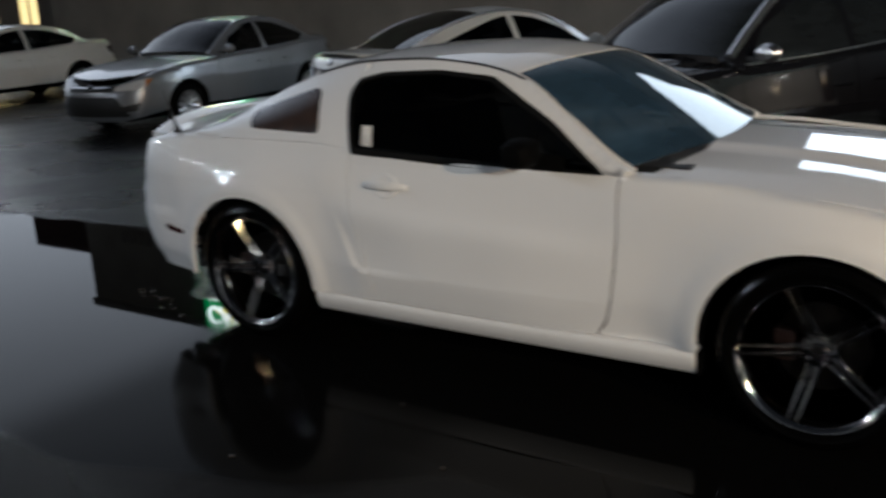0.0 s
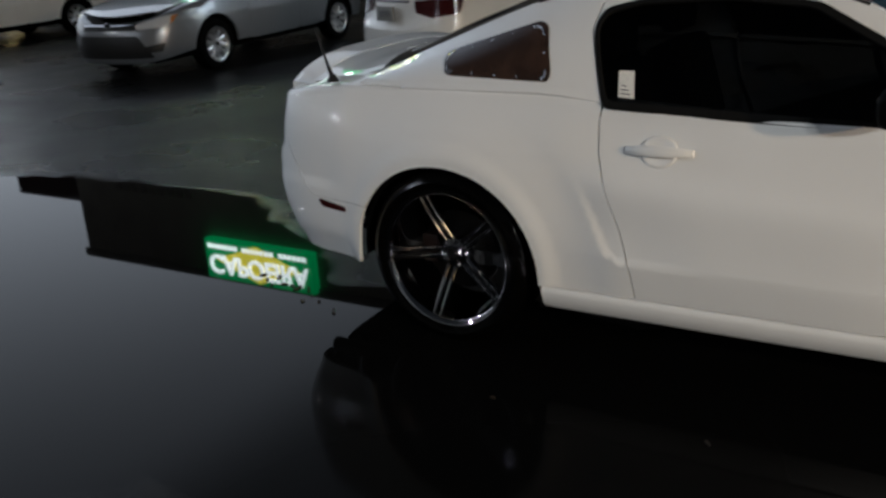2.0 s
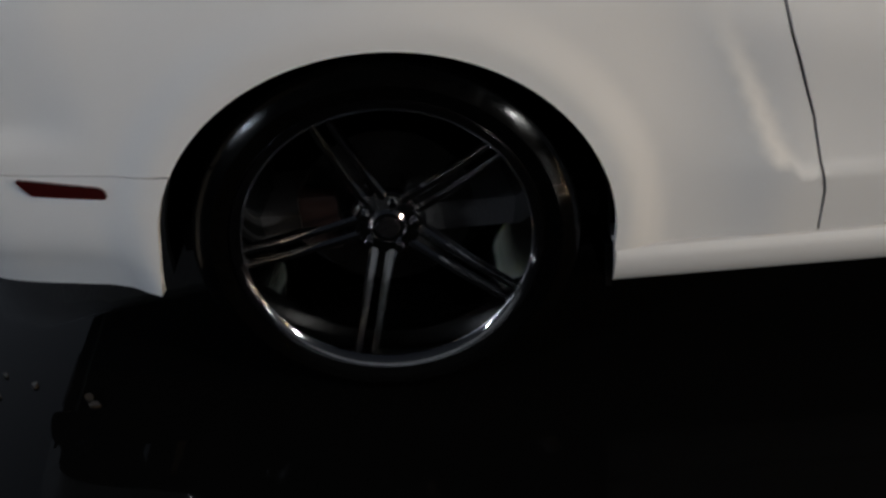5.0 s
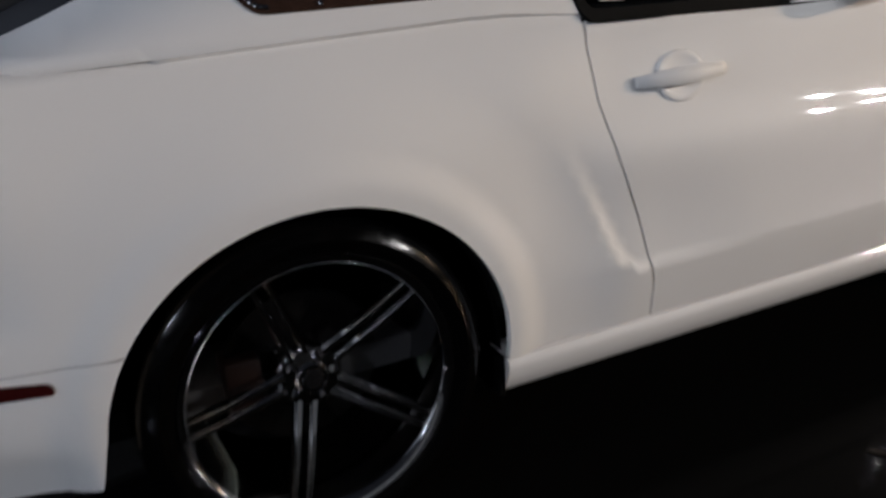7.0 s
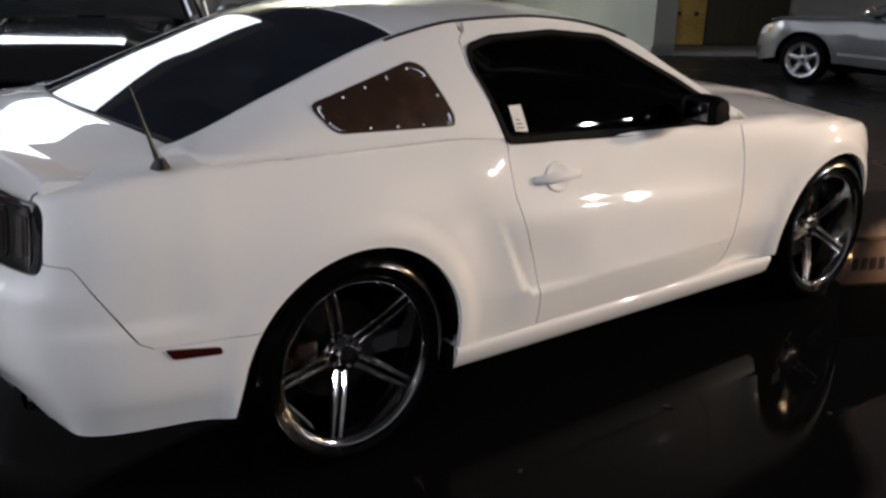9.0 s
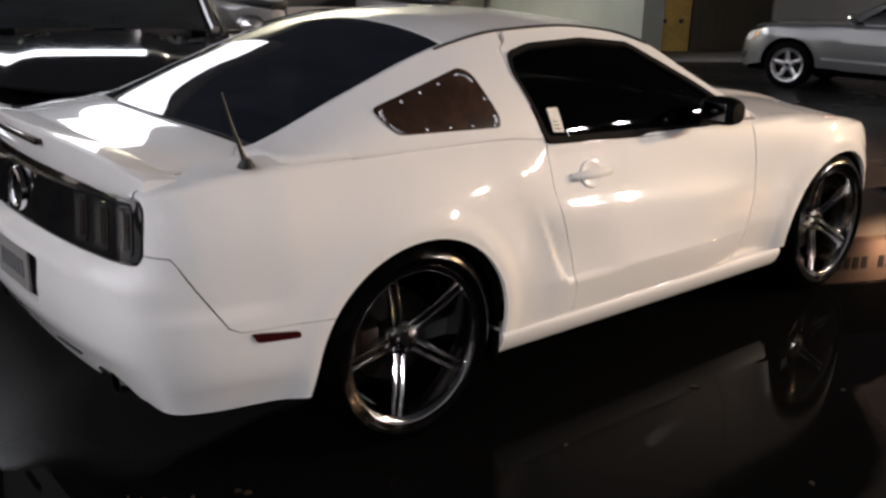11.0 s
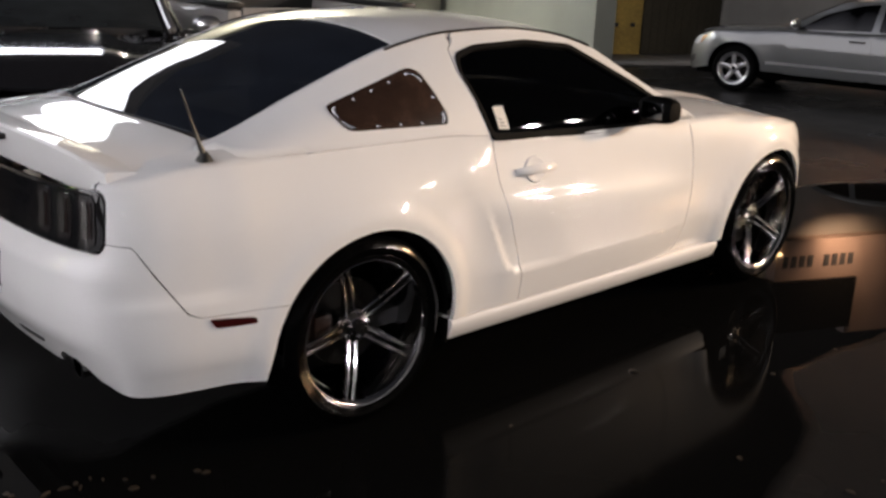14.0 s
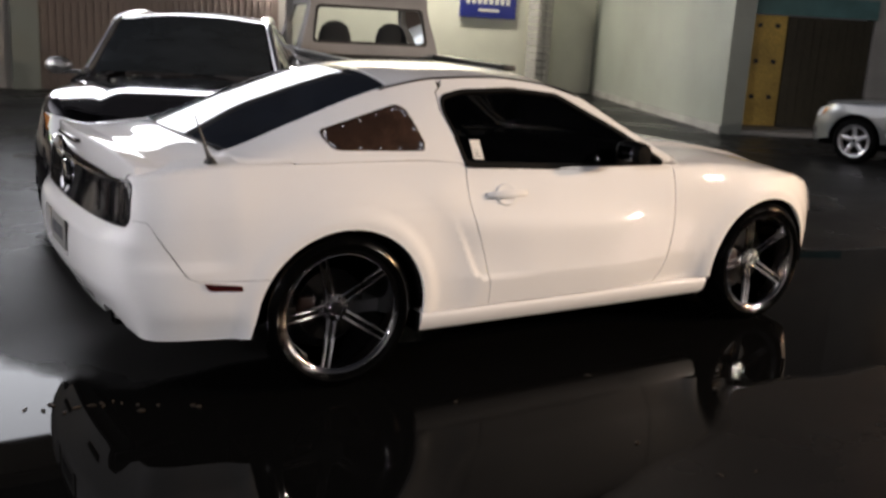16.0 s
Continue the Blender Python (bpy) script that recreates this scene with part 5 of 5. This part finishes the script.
    part("windscreen_post", boxes((2.05, 2.12, -0.80, -0.72, 1.14, 1.80)), paint, car)
    part("windscreen_post", boxes((2.05, 2.12, 0.72, 0.80, 1.14, 1.80)), paint, car)
    part("chassis", boxes((-1.0, 3.5, -0.55, 0.55, 0.40, 0.62)), UNDER, car)
    for wx in (0.0, 2.95):
        for sd in (-1, 1):
            make_wheel("wheel", car, (wx, sd * 0.80, 0.37), 0.37, 0.20, 0.22, sd, 6, False, 0, STEEL, 0.02, STEEL)


pickup(pose(3.432, 4.859, 0, 0, 0, 80))


# ---- buildings ----
STUCCO = material("grey_stucco", (0.43, 0.41, 0.38), 0.85, grain=0.10, grain_scale=60, stain=0.22, stain_scale=0.6, bump=0.35, bump_scale=90)
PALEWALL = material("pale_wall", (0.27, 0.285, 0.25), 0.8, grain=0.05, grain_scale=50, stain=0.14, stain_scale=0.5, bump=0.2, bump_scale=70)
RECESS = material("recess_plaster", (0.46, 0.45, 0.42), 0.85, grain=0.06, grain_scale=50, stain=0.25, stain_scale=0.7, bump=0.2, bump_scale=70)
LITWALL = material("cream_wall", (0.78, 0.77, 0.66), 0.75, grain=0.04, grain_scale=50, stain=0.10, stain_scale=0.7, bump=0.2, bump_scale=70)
RIBBED = material("brown_ribbed_metal", (0.17, 0.13, 0.11), 0.55, grain=0.10, grain_scale=30, stain=0.25, stain_scale=0.9)
PLY = material("yellow_plywood", (0.58, 0.39, 0.09), 0.6, grain=0.18, grain_scale=25, stain=0.25, stain_scale=1.4)
DARKDOOR = material("dark_door", (0.045, 0.038, 0.022), 0.6, grain=0.2, grain_scale=20, stain=0.3, stain_scale=1.1)
TEAL = material("teal_board", (0.10, 0.22, 0.22), 0.6, grain=0.1, stain=0.2)
CONCRETE = material("concrete", (0.30, 0.29, 0.27), 0.8, grain=0.12, grain_scale=70, stain=0.2, stain_scale=1.5, bump=0.3)
BRICKRED = material("dark_red_fascia", (0.12, 0.035, 0.03), 0.7, grain=0.1, stain=0.2)
BLUE = material("blue_sign", (0.02, 0.03, 0.22), 0.4, grain=0.05, stain=0.1)
GREENLIT = material("green_sign_face", (0.01, 0.20, 0.05), 0.4, emit=7.5)
YELLOWLIT = material("yellow_sign_face", (0.75, 0.62, 0.05), 0.4, emit=7.5)
WHITELIT = material("white_sign_letters", (0.9, 0.9, 0.85), 0.4, emit=12.0)
LIGHTBOX = material("light_box_face", (0.90, 0.95, 1.0), 0.4, emit=5.0)
WARMLIT = material("warm_lamp_face", (1.0, 0.62, 0.28), 0.4, emit=14.0)
COOLLIT = material("lamp_face", (1.0, 0.97, 0.92), 0.4, emit=60.0)
WINDOWDARK = material("dark_window", (0.015, 0.016, 0.018), 0.08, coat=0.5)


def slab(name, x0, x1, y0, y1, z0, z1, mat, label="", category="", kind="structure", parent=None, m=None, bevel=0.0):
    bm = bmesh.new()
    box(bm, x0, x1, y0, y1, z0, z1, bevel=bevel)
    ob = part(name, bm, mat, parent)
    if m is not None:
        ob.matrix_world = m
    if parent is None:
        tagged(ob, label, category, "", kind)
    return ob


def letters(text, size, mat, m, name, parent, depth=0.02):
    cu = bpy.data.curves.new(name, "FONT")
    cu.body, cu.size, cu.extrude, cu.align_x, cu.align_y = text, size, depth, "CENTER", "CENTER"
    cu.offset = 0.018
    tmp = bpy.data.objects.new(name, cu)
    me = bpy.data.meshes.new_from_object(tmp)
    bpy.data.objects.remove(tmp)
    me.materials.clear()
    ob = part(name, me, mat, parent)
    ob.matrix_local = m
    return ob


FY = 14.0  # the long facade's plane
slab("wall_north", -22.7, 5.9, FY, FY + 0.3, 0, 7.6, STUCCO)
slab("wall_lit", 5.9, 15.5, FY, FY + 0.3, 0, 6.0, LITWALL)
slab("wall_low", -60, -22.7, FY + 3, FY + 3.3, 0, 5.4, STUCCO)
slab("trim_fascia", -29.8, -22.7, FY + 2.7, FY + 3.0, 5.4, 7.0, BRICKRED)
slab("trim_parapet", -22.8, 5.9, FY - 0.08, FY - 0.003, 7.35, 7.6, CONCRETE)
# ribbed metal cladding, sheet by sheet
clad = slab("wall_cladding", 1.2, 5.7, FY - 0.06, FY - 0.004, 0, 2.75, RIBBED)
for k in range(34):
    slab("rib", 1.25 + 0.13 * k, 1.31 + 0.13 * k, FY - 0.085, FY - 0.058, 0.02, 2.73, RIBBED, parent=clad)
slab("wall_post", 0.75, 1.2, FY - 0.18, FY - 0.004, 0, 3.2, PALEWALL)


def window_unit(name, x0, x1, z0, z1, pane_mat, y=FY):
    w = slab(name, x0, x1, y - 0.06, y - 0.004, z0, z1, pane_mat)
    for a, b, c, d in ((x0 - 0.06, x1 + 0.06, z1, z1 + 0.07), (x0 - 0.06, x1 + 0.06, z0 - 0.07, z0), (x0 - 0.06, x0, z0, z1), (x1, x1 + 0.06, z0, z1)):
        slab("window_frame", a, b, y - 0.10, y - 0.005, c, d, CONCRETE, parent=w)
    return w


window_unit("window_1", -14.2, -13.3, 1.7, 2.5, WINDOWDARK)
window_unit("window_2", -10.0, -8.6, 1.9, 2.6, WINDOWDARK)
window_unit("window_3", -2.0, -0.6, 1.5, 2.4, WINDOWDARK)
LITPANE = material("lit_glass_door", (1.0, 0.72, 0.30), 0.4, emit=1.6)
for k, (a, b) in enumerate(((-32.1, -31.3), (-30.9, -30.2), (-28.8, -27.7))):
    lit = window_unit("door_lit_%d" % (k + 1), a, b, 0.08, 2.6, LITPANE, FY + 3)
    slab("door_rail", (a + b) / 2 - 0.04, (a + b) / 2 + 0.04, FY + 2.91, FY + 2.945, 0.1, 2.58, BLACK, parent=lit)

# glowing light box above the shop front
lb = tagged(new("light_box_sign"), "long glowing white light box on the facade", "sign")
lb.location = (4.0, FY - 0.3, 4.6)
slab("sign_face", -4.35, 1.60, -0.16, -0.12, -1.25, 1.85, LIGHTBOX, parent=lb)
slab("sign_case", -4.45, 1.70, -0.12, 0.29, -1.35, 1.95, CONCRETE, parent=lb)

# blue notice on the lit wall
bs = tagged(new("blue_sign"), "blue notice board with white lettering on the wall", "sign")
bs.location = (10.75, FY - 0.03, 2.1)
slab("board", -0.75, 0.75, -0.03, 0.02, -0.42, 0.42, BLUE, parent=bs)
for k in range(8):
    slab("letter_bar", -0.62 + 0.155 * k, -0.52 + 0.155 * k, -0.036, -0.031, -0.12, 0.10, PAPER, parent=bs)
slab("small_line", -0.28, 0.28, -0.036, -0.031, -0.28, -0.22, PAPER, parent=bs)

# stacked block column and dark gap beside the lit wall
col = tagged(new("block_column"), "narrow column of stacked pierced blocks", "column", kind="structure")
col.location = (12.0, FY - 0.35, 0)
for k in range(20):
    slab("block", -0.20, 0.20, -0.2, 0.2, 0.16 * k + 0.006, 0.16 * k + 0.15, CONCRETE, parent=col)
    for j in (-1, 1):
        slab("block_face", j * 0.1 - 0.06, j * 0.1 + 0.06, -0.22, -0.195, 0.16 * k + 0.03, 0.16 * k + 0.12, STUCCO, parent=col)

# the pale side wall that juts out, and the recess with its two doors
LOT = Matrix(((AL.x, IN.x, 0, 0), (AL.y, IN.y, 0, 0), (0, 0, 1, 0), (0, 0, 0, 1)))
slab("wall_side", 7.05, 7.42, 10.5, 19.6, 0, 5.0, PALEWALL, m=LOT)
slab("baseboard", 7.02, 7.05, 10.5, 19.6, 0, 0.14, CONCRETE, m=LOT)
slab("wall_recess_left", 7.42, 7.85, 11.5, 11.8, 0, 5.0, STUCCO, m=LOT)
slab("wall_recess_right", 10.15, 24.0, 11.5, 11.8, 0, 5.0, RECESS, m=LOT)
slab("wall_recess_top", 7.85, 10.15, 11.5, 11.8, 2.35, 5.0, STUCCO, m=LOT)
slab("pavement", 7.42, 24.0, 10.45, 11.5, 0.0, 0.06, CONCRETE, m=LOT, bevel=0.01)
slab("trim_teal", 7.85, 10.15, 11.45, 11.5, 2.02, 2.35, TEAL, m=LOT)
d1 = slab("door_1", 7.87, 8.50, 11.52, 11.57, 0.07, 2.0, PLY, m=LOT)
for i in range(2):
    for j in range(3):
        slab("hinge_plate", 7.95 + 0.33 * i, 8.03 + 0.33 * i, 11.50, 11.522, 0.55 + 0.62 * j, 0.62 + 0.62 * j, BLACK, parent=d1)
for z in (0.42, 1.05, 1.65):
    slab("ledge", 7.88, 8.49, 11.505, 11.522, z, z + 0.09, PLY, parent=d1)
slab("door_2", 8.53, 10.12, 11.54, 11.60, 0.07, 2.0, DARKDOOR, m=LOT)
for k in range(10):
    slab("door_board", 8.54 + 0.158 * k, 8.69 + 0.158 * k, 11.525, 11.542, 0.08, 1.99, DARKDOOR, parent=bpy.data.objects["door_2"])
bin_ob = tagged(new("floodlight_box"), "small dark wall lamp on the pale wall", "lamp")
bin_ob.matrix_world = LOT @ pose(12.3, 11.4, 1.75)
slab("housing", -0.1, 0.1, -0.08, 0.1, -0.22, 0.2, BLACK, parent=bin_ob, bevel=0.02)
slab("bracket", -0.03, 0.03, 0.05, 0.11, -0.05, 0.05, STEEL, parent=bin_ob)

# green sign high on the long facade
gs = tagged(new("martial_arts_sign"), "lit green sign with a yellow diamond and white letters", "sign")
gs.location = (-15.45, FY - 0.2, 6.9)
slab("board", -1.88, 1.88, -0.05, 0.19, -0.56, 0.56, GREENLIT, parent=gs)
bm = bmesh.new()
top = [bm.verts.new(p) for p in ((-1.5, -0.07, 0.0), (0, -0.07, -0.54), (1.5, -0.07, 0.0), (0, -0.07, 0.54))]
bm.faces.new(top)
ret = bmesh.ops.extrude_face_region(bm, geom=bm.faces[:])
bmesh.ops.translate(bm, vec=(0, 0.018, 0), verts=[v for v in ret["geom"] if isinstance(v, bmesh.types.BMVert)])
bmesh.ops.recalc_face_normals(bm, faces=bm.faces)
part("diamond", bm, YELLOWLIT, gs)
letters("CAPOEIRA", 0.74, WHITELIT, pose(0, -0.09, 0.10, 90), "word", gs)
for k in range(22):
    if k % 8 != 7:
        slab("letter_bar", -1.76 + 0.16 * k, -1.645 + 0.16 * k, -0.085, -0.055, -0.44, -0.32, WHITELIT, parent=gs)
# dull lettering lower on the wall
wl = tagged(new("wall_lettering"), "faint raised letters on the stucco wall", "sign")
wl.location = (-19.3, FY - 0.03, 5.1)
for k in range(9):
    slab("letter_bar", -1.6 + 0.36 * k, -1.36 + 0.36 * k, -0.03, 0.02, -0.2, 0.22, CONCRETE, parent=wl)

# warm-lit fascia above the recessed wall, seen in the water
shop = tagged(new("shop_sign"), "warm-lit pinkish shop fascia with dark lettering and a black board", "sign")
shop.matrix_world = LOT @ pose(16.9, 11.5, 4.0)
PINK = material("pink_fascia", (0.60, 0.46, 0.40), 0.7, grain=0.06, stain=0.15, stain_scale=1.2)
slab("fascia", -5.0, -3.0, -0.28, -0.003, -0.45, 0.40, PINK, parent=shop)
slab("gable", -2.99, 4.4, -0.22, -0.003, -0.45, 1.7, PINK, parent=shop)
for k in range(9):
    if k != 4:
        slab("letter_bar", -4.85 + 0.2 * k, -4.73 + 0.2 * k, -0.30, -0.275, -0.12, 0.12, INK, parent=shop)
slab("black_board", -5.1, -3.0, -0.36, -0.003, 0.41, 1.5, BLACK, parent=shop)
slab("lamp_face", -5.12, -5.0, -0.42, -0.3, -0.25, -0.19, WARMLIT, parent=shop)
lamp("fascia_lamp", "AREA", 40, (1.0, 0.62, 0.36), LOT @ Vector((13.3, 10.5, 3.1)), LOT @ Vector((13.6, 11.5, 4.6)), 0.8, 0.1, 110)
slab("wall_east", -9, 9, 0, 0.3, 0, 5.2, STUCCO, m=pose(27, -3.5, 0, 0, 0, -70))
# plain walls that close the lot behind the camera
slab("wall_south", -40, 45, -24.3, -24, 0, 4.5, STUCCO)
slab("wall_west", -60.3, -60, -24, 17, 0, 4.5, STUCCO)


def lamp_post(x, y, h, yaw, energy, color, face, label, heads=2):
    p = tagged(new("lamp_post"), label, "street lamp", "lamp posts of the lot")
    p.matrix_world = pose(x, y, 0, 0, 0, yaw)
    part("pole", tube([(0, 0, 0), (0, 0, h)], [0.09, 0.06], 12), STEEL, p)
    part("base", lathe([(0.0, 0.5), (0.2, 0.5), (0.24, 0.46), (0.24, 0.0)], 20, axis="z"), CONCRETE, p)
    for s in ((-1, 1) if heads == 2 else (0,)):
        arm = part("arm", tube([(0, 0, h - 0.1), (s * 0.45, 0.25, h)], 0.03), STEEL, p)
        hd = part("lamp_head", boxes((s * 0.55 - 0.28, s * 0.55 + 0.28, 0.12, 0.5, h - 0.16, h + 0.16), bevel=0.03), STEEL, p)
        bm = boxes((s * 0.55 - 0.21, s * 0.55 + 0.21, 0.49, 0.515, h - 0.10, h + 0.12), bevel=0.01)
        part("lamp_glass", bm, face, hd)
        q = p.matrix_world @ Vector((s * 0.55, 0.62, h))
        lamp("lot_lamp", "AREA", energy, color, q, (0.6, -0.5, 0.4), 0.2, 0.12, 95)


lamp_post(-11.0, -8.5, 4.8, -56, 34, (0.98, 0.97, 1.0), COOLLIT, "twin-headed lot lamp on a steel pole")
lamp_post(14.8, -11.6, 5.3, 50, 138, (1.0, 0.905, 0.79), COOLLIT, "twin-headed lot lamp on a steel pole")
lamp_post(10.5, -5.0, 2.7, 60, 100, (1.0, 0.66, 0.36), WARMLIT, "single warm lamp on a steel pole", 1)
lamp_post(-26.0, 12.1, 4.95, -118, 25, (1.0, 0.97, 0.94), COOLLIT, "far lot lamp on a steel pole", 1)
lamp_post(-14.0, -2.8, 5.0, -84, 14, (1.0, 0.97, 0.94), COOLLIT, "twin-headed lot lamp on a steel pole")
lamp("facade_wash", "AREA", 300, (1.0, 0.96, 0.80), (8.6, FY - 0.9, 5.2), (8.6, FY, 2.0), 3.0, 0.3)

# fallen leaves and grit at the water's edge
rnd = random.Random(5)
bm = bmesh.new()
for k in range(23):
    u = rnd.uniform(0.5, 1.0)
    cx, cy = -1.75 + 1.1 * u + rnd.gauss(0, 0.04), -0.55 - 0.30 * u * u + rnd.gauss(0, 0.035)
    if k > 15:  # strays on the open asphalt beside the car
        cx, cy = rnd.uniform(0.3, 2.2), rnd.uniform(-2.4, -1.25)
    a, ln, wd = rnd.uniform(0, 6.28), rnd.uniform(0.006, 0.022), rnd.uniform(0.003, 0.009)
    ca, sa = math.cos(a), math.sin(a)
    ring = []
    for p, q, h in ((-1, 0, 0.002), (-0.3, -1, 0.006), (0.5, -0.8, 0.006), (1, 0, 0.003), (0.4, 0.9, 0.007), (-0.4, 0.8, 0.006)):
        ring.append((bm.verts.new((cx + p * ln * ca - q * wd * sa, cy + p * ln * sa + q * wd * ca, h + 0.0015)), bm.verts.new((cx + p * ln * ca - q * wd * sa, cy + p * ln * sa + q * wd * ca, 0.0005))))
    bm.faces.new([r[0] for r in ring])
    for r, r2 in zip(ring, ring[1:] + ring[:1]):
        bm.faces.new((r[0], r[1], r2[1], r2[0]))
bmesh.ops.recalc_face_normals(bm, faces=bm.faces)
tagged(part("leaf_litter", bm, material("wet_leaf", (0.02, 0.014, 0.008), 0.5, grain=0.3, grain_scale=60)), "small dark wet leaves along the puddle edge", "leaves", "", "stuff")

# bright lamp on the wall beside the pickup
wx, wz = 5.45, 2.12
wlamp = tagged(new("wall_lamp"), "bright round lamp on a bracket on the ribbed wall", "lamp")
wlamp.location = (wx, FY - 0.10, wz)
part("bracket", tube([(0, 0.02, 0.1), (0, -0.12, 0.12), (0, -0.22, 0.04)], 0.02), STEEL, wlamp)
shade = part("shade", lathe([(0.03, 0.06), (0.09, 0.03), (0.13, -0.05), (0.12, -0.05), (0.08, 0.02)], 24, axis="z", m=Matrix.Translation((0, -0.22, 0.0))), STEEL, wlamp)
part("bulb", lathe([(0.0, -0.09), (0.05, -0.075), (0.075, -0.03), (0.05, 0.02), (0.0, 0.03)], 20, axis="z", m=Matrix.Translation((0, -0.22, 0.0))), COOLLIT, shade)
lamp("wall_lamp_light", "AREA", 60, (1.0, 0.97, 0.9), (wx, FY - 0.34, wz - 0.12), (wx - 0.9, FY - 3.4, 0.9), 0.15, 0.15)
